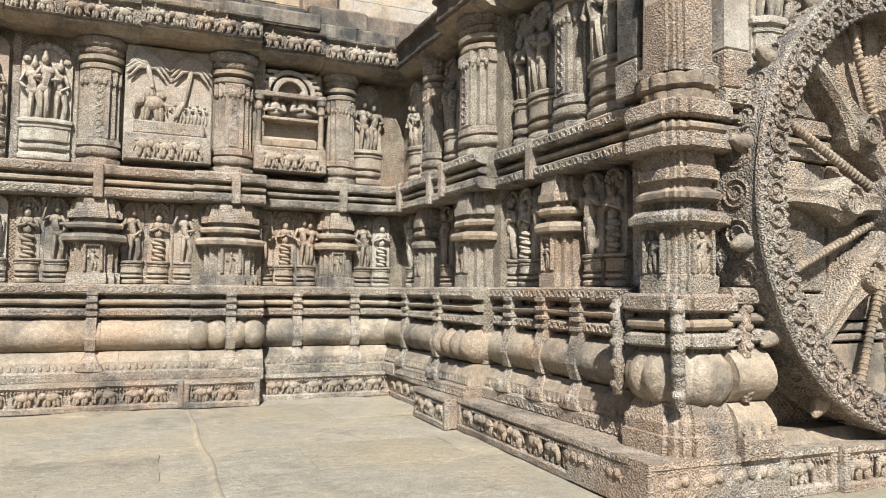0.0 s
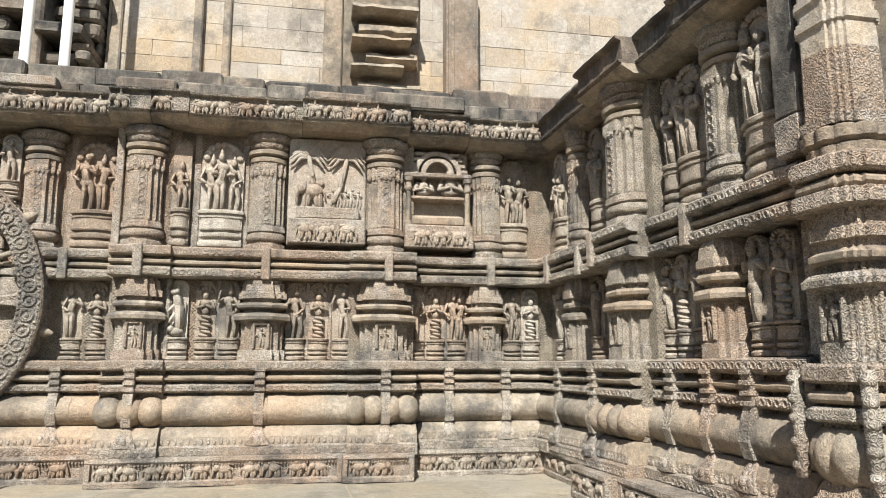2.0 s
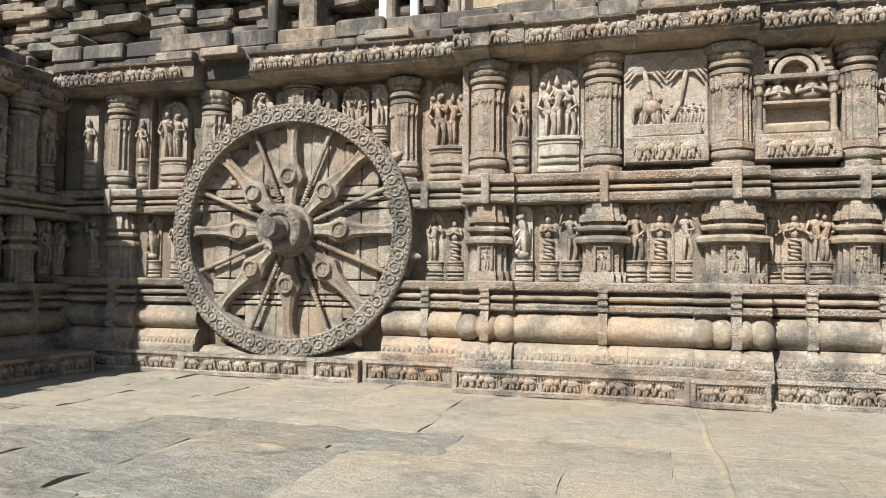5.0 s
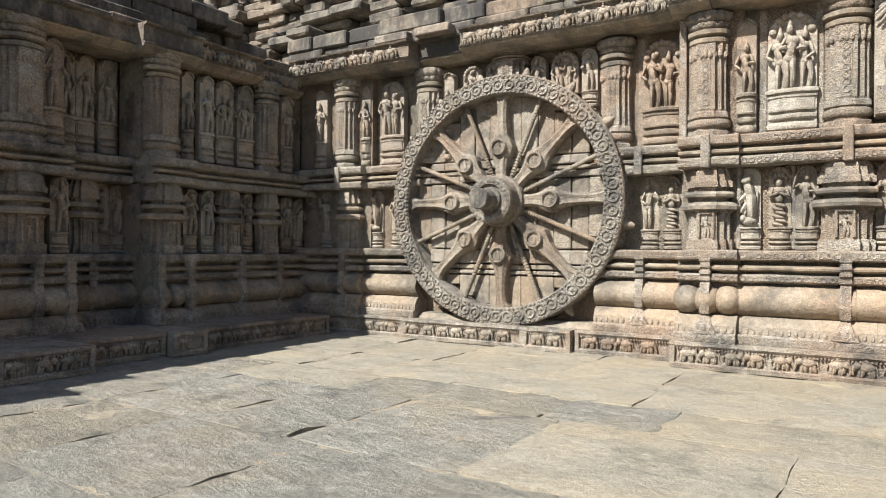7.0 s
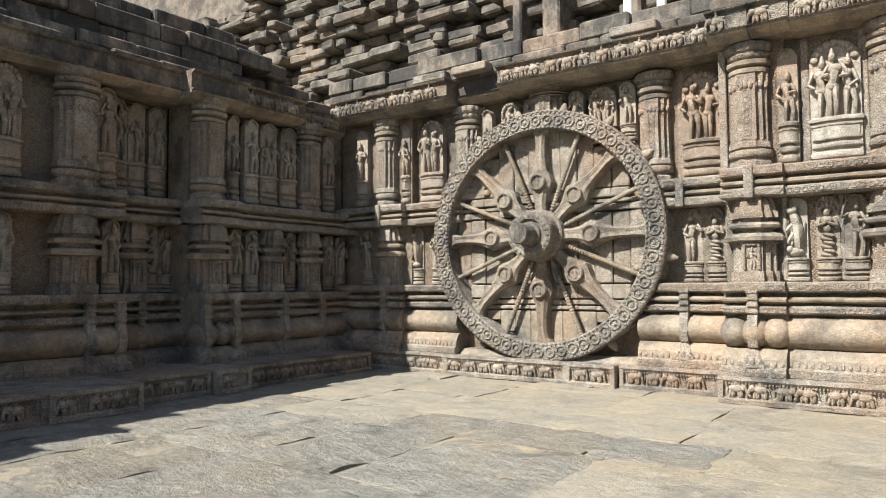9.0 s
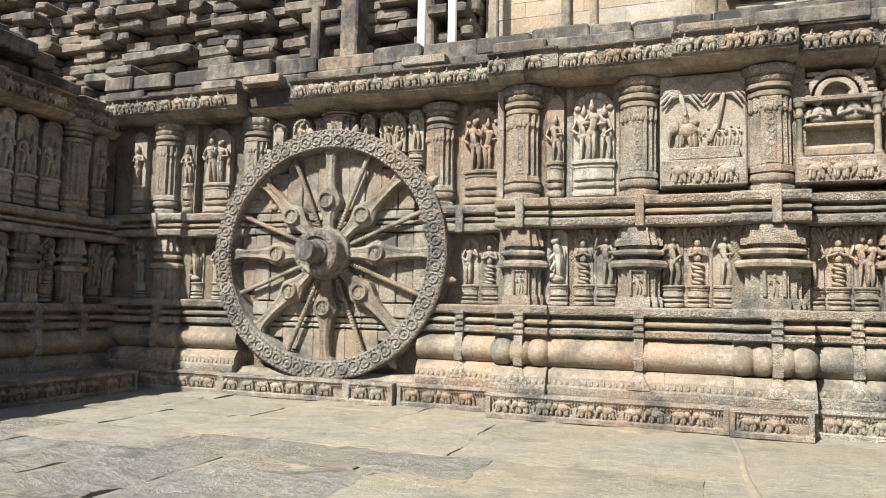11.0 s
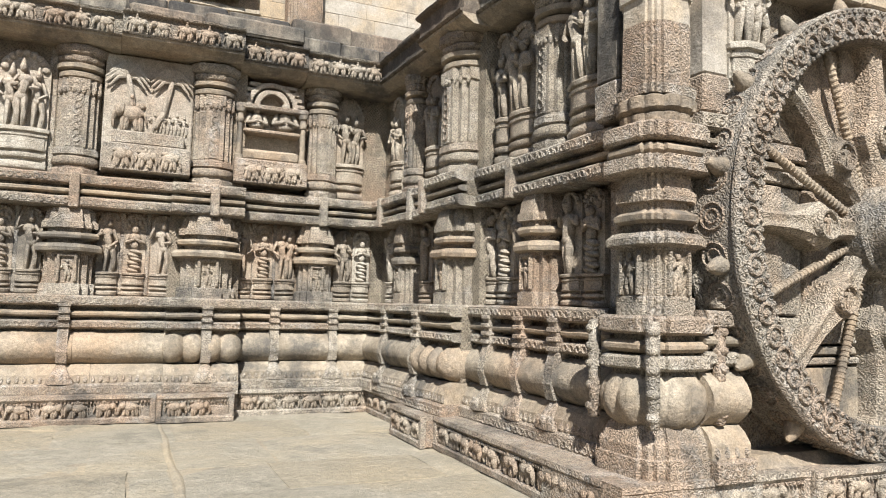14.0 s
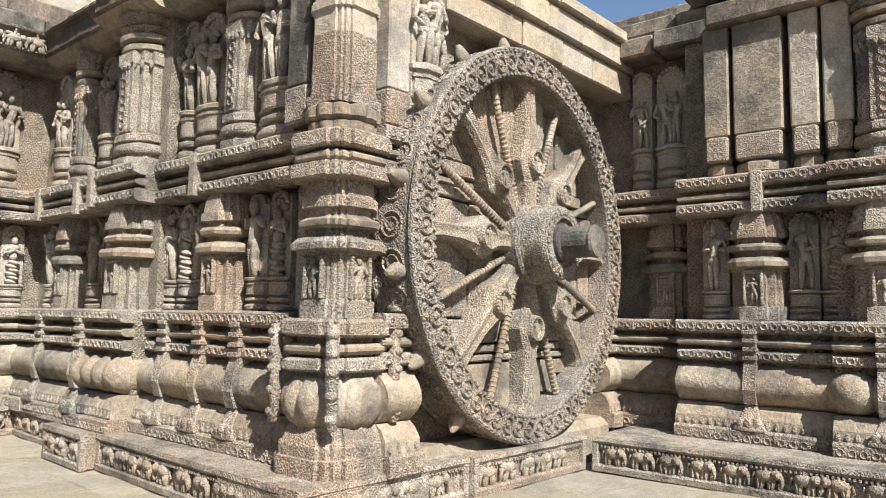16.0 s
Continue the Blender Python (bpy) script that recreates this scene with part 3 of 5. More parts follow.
def facade(wall, turn, sections, top=True, deep=.12):
    """The moulded courses of one wall: sections of (u0, u1, forward offset, lobes)."""
    for u0, u1, o, lobes in sections:
        if lobes > 0:
            u0, u1 = u0 - .005, u1 + .005
        if lobes < 0:
            part("wall_block", run(Geo(), u0, u1, [(o - .5, .2), (o - .1, .2), (o - .1, 2.2), (o - .5, 2.2)], .003), BACK, wall, turn=turn)
            course("upper_niche_wall", u0, u1, [(o - .6, 2.12), (o - .20, 2.12), (o - .20, 3.34), (o - .6, 3.34)], BACK, wall, turn, wear=.003)
            part("base_block", run(Geo(), u0, u1, [(o - .5, .0), (o + .12, .0), (o + .12, .24), (o + .05, .30), (o - .5, .32)], .006), PLAIN, wall, turn=turn)
            continue
        course("base_band", u0, u1, [(o - .35, .22), (o + .20, .22), (o + .205, .315), (o + .185, .33), (o - .35, .33)], BAND, wall, turn)
        course("base_slope", u0, u1, [(o - .35, .33), (o + .17, .33), (o + .165, .40), (o + .13, .455), (o + .09, .485), (o - .35, .485)], PLAIN, wall, turn)
        if lobes:
            for i in range(lobes):
                w = (u1 - u0) / lobes
                g = Geo()
                ball(g, (u0 + w * (i + .5), o - .02, .625), (w * .78, .215, .145), 14, 10)
                part("melon_lobe", g, PLAIN, wall, smooth=True, turn=turn)
        bulge = [(o - .35, .475)] + [(o + .0 + .175 * math.sin(math.pi * (i + .6) / 9.2)**.7, .48 + .285 * i / 8) for i in range(9)] + [(o - .35, .77)]
        if not lobes:
            course("torus_moulding", u0, u1, bulge, PLAIN, wall, turn, wear=.009, smooth=True)
        part("recess", run(Geo(), u0, u1, [(o - .35, .49), (o + .03, .49), (o + .03, 1.06), (o - .35, 1.06)], 0), BACK, wall, turn=turn)
        course("lower_slab", u0, u1, [(o - .1, .79), (o + .085, .79), (o + .115, .805), (o + .118, .85), (o + .09, .865), (o - .1, .87)], BAND, wall, turn)
        course("roll_moulding", u0, u1, [(o - .1, .892), (o + .085, .892), (o + .118, .908), (o + .122, .925), (o + .085, .945), (o - .1, .945)], PLAIN, wall, turn)
        course("upper_slab", u0, u1, [(o - .35, .985), (o + .10, .985), (o + .135, 1.0), (o + .14, 1.065), (o + .12, 1.08), (o - .35, 1.08)], BAND, wall, turn)
        course("niche_wall", u0, u1, [(o - .55, 1.07), (o - deep, 1.07), (o - deep, 1.87), (o - .55, 1.87)], BACK, wall, turn, wear=.003)
        course("middle_slab", u0, u1, [(o - .35, 1.85), (o + .06, 1.85), (o + .09, 1.862), (o + .095, 1.925), (o + .07, 1.94), (o - .35, 1.94)], BAND, wall, turn)
        part("middle_recess", run(Geo(), u0, u1, [(o - .35, 1.93), (o + .01, 1.93), (o + .01, 2.05), (o - .35, 2.05)], 0), BACK, wall, turn=turn)
        course("middle_roll", u0, u1, [(o - .1, 1.962), (o + .05, 1.962), (o + .085, 1.975), (o + .088, 1.995), (o + .05, 2.01), (o - .1, 2.01)], PLAIN, wall, turn)
        course("middle_top_slab", u0, u1, [(o - .35, 2.04), (o + .06, 2.04), (o + .105, 2.055), (o + .11, 2.12), (o + .09, 2.135), (o - .35, 2.135)], BAND, wall, turn)
        if top:
            course("upper_niche_wall", u0, u1, [(o - .6, 2.12), (o - deep - .02, 2.12), (o - deep - .02, 3.34), (o - .6, 3.34)], BACK, wall, turn, wear=.003)


def cornice(wall, turn, u0, u1, o, key, seed=0, carved=True, z=3.30, mat=None):
    """One eaves block: soffit, sloping frieze and lip."""
    mat = mat or (EAVE if carved else DARKSTONE)
    part("eave_soffit", run(Geo(), u0, u1, [(o - .5, z), (o + .06, z + .005), (o + .165, z + .06), (o + .17, z + .08), (o - .5, z + .08)]), PLAIN, wall, turn=turn)
    part("eave_frieze", run(Geo(), u0, u1, [(o - .5, z + .08), (o + .185, z + .08), (o + .20, z + .095), (o + .16, z + .11), (o + .16, z + .265), (o + .205, z + .28), (o + .215, z + .30), (o - .5, z + .30)], .01), mat, wall, turn=turn)
    if carved:
        procession(wall, u0, u1, o + .16, z + .105, turn, key, 1.0, seed)


# ---------------- ground ----------------
ground = tagged(new("ground", brick(Geo(), -60, 60, -60, 60, -.3, -.012, .01, 0).mesh("ground", SAND)), kind="structure")
paving = empty("paving", "worn grey and sandy stone paving slabs", "paving", kind="structure")
r = random.Random(5)
slabs = []
y = -9.4
while y < 0.2:
    d = r.uniform(.6, 1.25)
    x = -3.6 + r.uniform(-.6, 0)
    while x < 10.2:
        w = r.uniform(.6, 1.5)
        slabs.append((x, x + w, y, y + d))
        x += w
    y += d
cut_slabs = []
for a, b, c, d in slabs:
    if a + .1 < 4.22 < b - .1 and c > -4.6:
        cut_slabs += [(a, 4.19, c, d), (4.245, b, c, d)]
    else:
        cut_slabs.append((a, b, c, d))
for a, b, c, d in cut_slabs:
    if b < -3.2 or a > 9.6 or (a > 6.3 and c > -4.3):
        continue
    g = Geo()
    step = .075 if a < 3.2 else .16
    n, m = max(3, int((b - a) / step)), max(3, int((d - c) / step))
    rough_here = 0.026 if a < 2.6 else 0.005
    tilt = (r.uniform(-.003, .003), r.uniform(-.003, .003), r.uniform(-.003, .003) if a < 2.6 else r.uniform(-.003, .001))
    gap = .004 if a < 2.6 else .0015
    skew = [r.uniform(-.02, .02) for _ in range(4)]
    vs = []
    for j in range(m + 1):
        for i in range(n + 1):
            fx, fy = i / n, j / m
            px = a + gap + (b - a - 2 * gap) * fx + (skew[0] * (1 - fy) + skew[1] * fy) * (1 if 0 < i < n else 0)
            py = c + gap + (d - c - 2 * gap) * fy
            edge = 0.008 if i in (0, n) or j in (0, m) else 0
            q = Vector((px, py, a))
            py += .018 * noise.noise(q * 3.1) if j in (0, m) else 0
            px += .018 * noise.noise(q * 2.7) if i in (0, n) else 0
            z = tilt[2] + tilt[0] * (fx - .5) + rough_here * (noise.noise(q * 2.4) * .6 + noise.noise(q * 7) * .4 - abs(noise.noise(Vector((px * 5 + py * 3, py * 16 - px * 9, a)))) * .55 + .1) - edge
            vs.append((px, py, z))
    fs = [[j * (n + 1) + i, j * (n + 1) + i + 1, (j + 1) * (n + 1) + i + 1, (j + 1) * (n + 1) + i] for j in range(m) for i in range(n)]
    k = len(vs)
    rim = [i for i in range(n + 1)] + [j * (n + 1) + n for j in range(1, m + 1)] + [m * (n + 1) + i for i in range(n - 1, -1, -1)] + [j * (n + 1) for j in range(m - 1, 0, -1)]
    vs += [(vs[i][0], vs[i][1], -.05) for i in rim]
    fs += [[rim[(i + 1) % len(rim)], rim[i], k + i, k + (i + 1) % len(rim)] for i in range(len(rim))]
    silted = (c > -2.2 or a > 2.9 + r.uniform(-.8, .8)) and not (c < -5 and a < 4.2)
    part("slab", g.add(vs, fs), SILT if silted or r.random() < .12 else FLAG, paving, smooth=True)

g = Geo()
vs, fs = [], []
for j in range(61):
    y = -.45 - 4.1 * j / 60
    w = .034 + .015 * noise.noise(Vector((y * 2.3, 0, 4)))
    x = 4.20 - .012 * y + .02 * noise.noise(Vector((y * 1.4, 3, 0)))
    z = .002 + .005 * noise.noise(Vector((y * 6, 1, 0)))
    vs += [(x - w, y, -.02), (x - w * .5, y, z - .006), (x, y, z), (x + w * .5, y, z - .005), (x + w, y, -.02)]
fs = [[j * 5 + i, j * 5 + i + 1, j * 5 + i + 6, j * 5 + i + 5] for j in range(60) for i in range(4)]
part("sand_joint", g.add(vs, fs), SAND, paving, smooth=True)

# ---------------- wall_a: facing the yard ----------------
A = frame_y(0.0)
wall_a = empty("wall_a", "carved sandstone platform wall with moulded courses", "wall", kind="structure")
SEC_A = [(-3.3, -2.02, -.17, 0), (-2.02, -1.18, -.27, 0), (-1.18, 1.10, -.27, -1), (1.10, 2.03, -.27, 0), (2.03, 2.56, .08, 3), (2.56, 4.22, .02, 0), (4.22, 4.86, .08, 4), (4.86, 6.8, -.13, 0)]
facade(wall_a, A, SEC_A)
for u, o in ((-2.3, -.17), (1.57, -.27), (2.29, .08), (3.41, .02), (4.57, .08), (5.22, -.13), (5.80, -.13)):
    strap(wall_a, u, o, A)
for u, o in ((1.54, -.27), (2.28, .08), (3.42, .02), (4.59, .08), (5.67, -.13), (-2.42, -.17)):
    part("middle_strap", brick(Geo(), u - .04, u + .04, o + .0, o + .125, 1.84, 2.14, .008), BAND, wall_a, turn=A)
part("core", brick(Geo(), -6.0, 9.5, -1.6, -.62, 0, 3.60, .01), BACK, wall_a, turn=A)

frieze(-3.0, -1.28, .0, A, "a", seed=1)
frieze(.93, 1.98, -.01, A, "a", seed=3)
frieze(2.0, 4.17, .31, A, "a", seed=4)
frieze(4.172, 4.82, .39, A, "a", seed=5)
frieze(4.822, 6.20, .15, A, "a", seed=6)

# upper storey
for u, v, w in ((-2.42, -.17, .33), (-1.16, -.27, .33), (1.24, -.27, .33), (2.26, .06, .35), (3.40, .02, .35), (4.56, .06, .37), (5.66, -.11, .31)):
    tall_pilaster(u, v, A, w)
tall_pilaster(-.02, -.25, A, .42, 2.9, 3.34)
for u, v, w, kind in ((-2.12, -.28, .14, "one"), (-1.70, -.30, .36, "pair"), (-.84, -.30, .14, "one"), (1.74, -.30, .40, "pair"), (2.585, -.04, .17, "one"), (2.965, -.06, .40, "three"), (-2.85, -.22, .2, "one")):
    relief(u, v, 2.16, 3.22, w, A, kind, int(u * 100) + 900)
for u, w in ((-.52, .26), (-.26, .16), (.34, .18), (.66, .32), (.95, .18)):
    relief(u, -.32, 2.62, 3.26, w, A, "one" if w < .3 else "pair", int(u * 100) + 300)
for u, v in ((-.98, -.45), (1.02, -.44), (1.50, -.44), (2.02, -.06), (2.72, -.15), (3.18, -.15)):
    part("scroll_strip", brick(Geo(), u - .035, u + .035, v - .1, v + .04, 2.14, 3.30), BAND, wall_a, turn=A)

# panel with tree, elephant and riders
g = Geo()
panel = empty("story_panel", "pale carved stone panel with palm trees, elephant and riders", "relief panel")
part("back_slab", brick(Geo(), 3.60, 4.37, -.16, -.03, 2.20, 3.30, .012), PALE, panel, turn=A)
part("ledge_block", brick(Geo(), 3.61, 4.36, -.1, .13, 2.20, 2.45, .012), BAND, panel, turn=A)
part("ledge_band", brick(Geo(), 3.68, 4.30, -.1, .06, 2.46, 2.58, .012), BAND, panel, turn=A)
g = Geo()
for i in range(3):
    k = ELEPHANTS[i]
    g.add([(3.77 + .2 * i + x, .13 + y, 2.24 + z * 1.15) for x, y, z in k.v], k.f)
part("ledge_carving", g, FIGURE, panel, smooth=True, turn=A)
g = Geo()
k = ELEPHANTS[1]
g.add([(3.84 - x * 1.6, -.03 + y * 2.2, 2.585 + z * 2.0) for x, y, z in k.v], k.f)
part("elephant_relief", g, FIGURE, panel, smooth=True, turn=A)
g = Geo()
r = random.Random(8)
for i in range(5):
    torso(g, 4.03 + i * .065, .20 + .02 * (i % 2), 1, r, (.2, .3))
g.v = [(x, y - .03, z + 2.59) for x, y, z in g.v]
part("rider_reliefs", g, PALE, panel, smooth=True, turn=A)
for cx, s in ((3.79, -1), (4.17, 1)):
    g = limb(Geo(), (cx - .06 * s, -.01, 2.80), (cx, 0, 3.10), .03, .022)
    limb(g, (cx - .06 * s, -.01, 2.80), (cx - .12 * s, -.01, 2.66), .026, .03)
    for i in range(21):
        a = math.pi * (-.12 + 1.24 * i / 20)
        p0 = Vector((cx, 0, 3.09))
        p1 = p0 + Vector(((.085 + .025 * (i % 2)) * math.cos(a), .012, .10 * math.sin(a) + .025))
        p2 = p1 + Vector((.075 * math.cos(a), 0, .04 * math.sin(a) - .075))
        limb(g, p0, p1, .012, .016, 6)
        limb(g, p1, p2, .016, .009, 6)
    part("tree_relief", g, PALE, panel, smooth=True, turn=A)

# open niche with two seated figures under a pointed arch
niche = empty("arched_niche", "pale stone niche with slim columns and pointed arch", "niche")
part("back_slab", brick(Geo(), 4.77, 5.46, -.30, -.20, 2.20, 3.28, .01), PALE, niche, turn=A)
part("ledge", brick(Geo(), 4.76, 5.47, -.3, .06, 2.20, 2.44, .012), BAND, niche, turn=A)
part("dark_sill", brick(Geo(), 4.82, 5.41, -.22, -.05, 2.44, 2.56, .03, .02), PLAIN, niche, turn=A)
g = Geo()
for i in range(3):
    k = ELEPHANTS[i + 2]
    g.add([(4.92 + .19 * i + x, .06 + y, 2.24 + z * 1.1) for x, y, z in k.v], k.f)
part("ledge_carving", g, FIGURE, niche, smooth=True, turn=A)
for u in (4.805, 5.425):
    g = loft(Geo(), u, -.03, "round", [(2.44, .08), (2.48, .08), (2.49, .055), (2.80, .05), (2.81, .075), (2.84, .08), (2.86, .06), (2.90, .06), (2.91, .09), (2.95, .10)])
    part("column", g, PLAIN, niche, smooth=True, turn=A)
part("shelf", brick(Geo(), 4.84, 5.40, -.22, -.02, 2.72, 2.76, .012), FIGURE, niche, turn=A)
part("lintel", brick(Geo(), 4.76, 5.47, -.22, .0, 2.95, 3.0, .01), BAND, niche, turn=A)
g = Geo()
for i in range(22):
    a = math.pi * i / 21
    for rr, zz in ((.23, .22), (.15, .15)):
        brick(g, 5.115 + rr * math.cos(a) - .026, 5.115 + rr * math.cos(a) + .026, -.2, -.05, 3.0 + zz * math.sin(a) - .02, 3.0 + zz * math.sin(a) + .026, .006)
for i in range(4):
    brick(g, 4.79 + .03 * i, 4.90 + .03 * i, -.2, -.06, 3.02 + .06 * i, 3.06 + .06 * i)
    brick(g, 5.33 - .03 * i, 5.44 - .03 * i, -.2, -.06, 3.02 + .06 * i, 3.06 + .06 * i)
part("pointed_arch", g, PALE, niche, turn=A)
for u, s in ((4.97, .8), (5.25, 1.0)):
    g = Geo()
    ball(g, (u, -.10, 2.76 + .06 * s), (.10 * s, .07, .05 * s))
    ball(g, (u, -.10, 2.76 + .14 * s), (.075 * s, .06, .08 * s))
    ball(g, (u, -.08, 2.76 + .25 * s), (.045 * s, .05, .052 * s))
    for k in (-1, 1):
        limb(g, (u + k * .08 * s, -.09, 2.76 + .18 * s), (u + k * .12 * s, -.06, 2.76 + .08 * s), .025 * s, .02 * s)
        limb(g, (u + k * .12 * s, -.06, 2.76 + .08 * s), (u + k * .02 * s, -.02, 2.76 + .10 * s), .02 * s, .017 * s)
    tagged(new("seated_statue", g.mesh("seated_statue", PALE, True, A)), "pale worn stone seated figure on the niche shelf", "statue")
relief(5.98, -.24, 2.16, 3.25, .30, A, "pair", 77, "broken weathered stone figure panel beside the corner")

# lower storey
for i, (u, v, w) in enumerate(((-2.34, -.17, .36), (2.28, .08, .40), (3.40, .04, .42), (4.56, .09, .50), (5.63, -.10, .36))):
    low_pier(u, v, A, w, seed=i)
for i, (u, v, kind) in enumerate(((-2.78, -.28, "one"), (-1.98, -.36, "beast"), (-1.66, -.37, "one"), (1.60, -.37, "one"), (1.83, -.37, "serpent"), (2.62, -.05, "beast"), (2.87, -.07, "serpent"), (3.09, -.07, "one"),
                                   (3.71, -.07, "one"), (3.93, -.07, "serpent"), (4.16, -.07, "one"), (4.91, -.2, "one"), (5.12, -.22, "serpent"), (5.34, -.22, "pair"), (5.94, -.22, "one"), (6.14, -.22, "serpent"))):
    relief(u, v, 1.085, 1.84, .185, A, kind, 500 + i)
for u, v in ((1.96, -.34), (2.53, -.06), (2.98, -.12), (3.82, -.12), (4.04, -.12), (5.02, -.27), (5.23, -.27), (1.72, -.42), (6.04, -.28)):
    part("lattice_strip", brick(Geo(), u - .02, u + .02, v - .1, v + .03, 1.09, 1.85), BAND, wall_a, turn=A)

# eaves and coping
r = random.Random(12)
for u0, u1, o, c, z in ((-3.2, -1.22, -.15, 1, 3.30), (-1.20, -.52, -.36, 0, 3.32), (-.50, 1.93, -.16, 1, 3.32), (1.95, 2.32, .09, 1, 3.30), (2.32, 2.66, .07, 1, 3.31), (2.66, 3.72, .05, 1, 3.30), (3.72, 4.78, .12, 1, 3.31), (4.78, 5.42, -.04, 1, 3.29), (5.42, 6.5, -.06, 1, 3.27)):
    cornice(wall_a, A, u0 + .0015, u1 - .0015, o, "ea", seed=int(u0 * 10) + 50, carved=bool(c), z=z)
for row, (z0, z1) in enumerate(((3.60, 3.76), (3.76, 3.95))):
    u = -3.4
    while u < 7.4:
        w = r.uniform(.35, .95)
        f = r.uniform(-.06, .06)
        base = -.14 if u < 1.9 else (.02 if row == 0 else -.1)
        if row == 0 and u > 1.9 and u < 5:
            base = .16
        top = z1 + (r.uniform(-.02, .03) if row else 0)
        g = brick(Geo(), u + .004, u + w - .004, base - .8, base + f, z0, top, .02, .014)
        part("coping_block", g, DARKSTONE, wall_a, turn=A)
        u += w
for u, z in ((-1.5, 3.62), (1.15, 3.66), (-.9, 3.63)):
    g = brick(Geo(), u - .25, u + .25, -.3, .02, z, z + .10, .01)
    part("lattice_block", g, BAND, wall_a, turn=A)


# ---------------- wheels ----------------
def ring_band(g, r0, r1, v0, v1, n=72, wear=0.006):
    prof = [(r0, v0), (r1, v0), (r1, v1 - .018), (r1 - .015, v1), (r0 + .015, v1), (r0, v1 - .018)]
    k = len(prof)
    vs, fs = [], []
    for i in range(n):
        a = 2 * math.pi * i / n
        for rr, v in prof:
            vs.append(wob((rr * math.sin(a), v, rr * math.cos(a)), wear))
    for i in range(n):
        j = (i + 1) % n
        for q in range(k):
            p = (q + 1) % k
            fs.append([i * k + q, i * k + p, j * k + p, j * k + q])
    return g.add(vs, fs)


def disc(g, c, prof, n=24):
    """A turned drum about the outward axis: prof of (r, v)."""
    vs, fs = [], []
    for rr, v in prof:
        for i in range(n):
            a = 2 * math.pi * i / n
            vs.append(wob((c[0] + rr * math.sin(a), c[1] + v, c[2] + rr * math.cos(a)), .004))
    for j in range(len(prof) - 1):
        for i in range(n):
            k = (i + 1) % n
            fs.append([j * n + i, j * n + k, (j + 1) * n + k, (j + 1) * n + i])
    fs.append([(len(prof) - 1) * n + i for i in range(n)])
    return g.add(vs, fs)


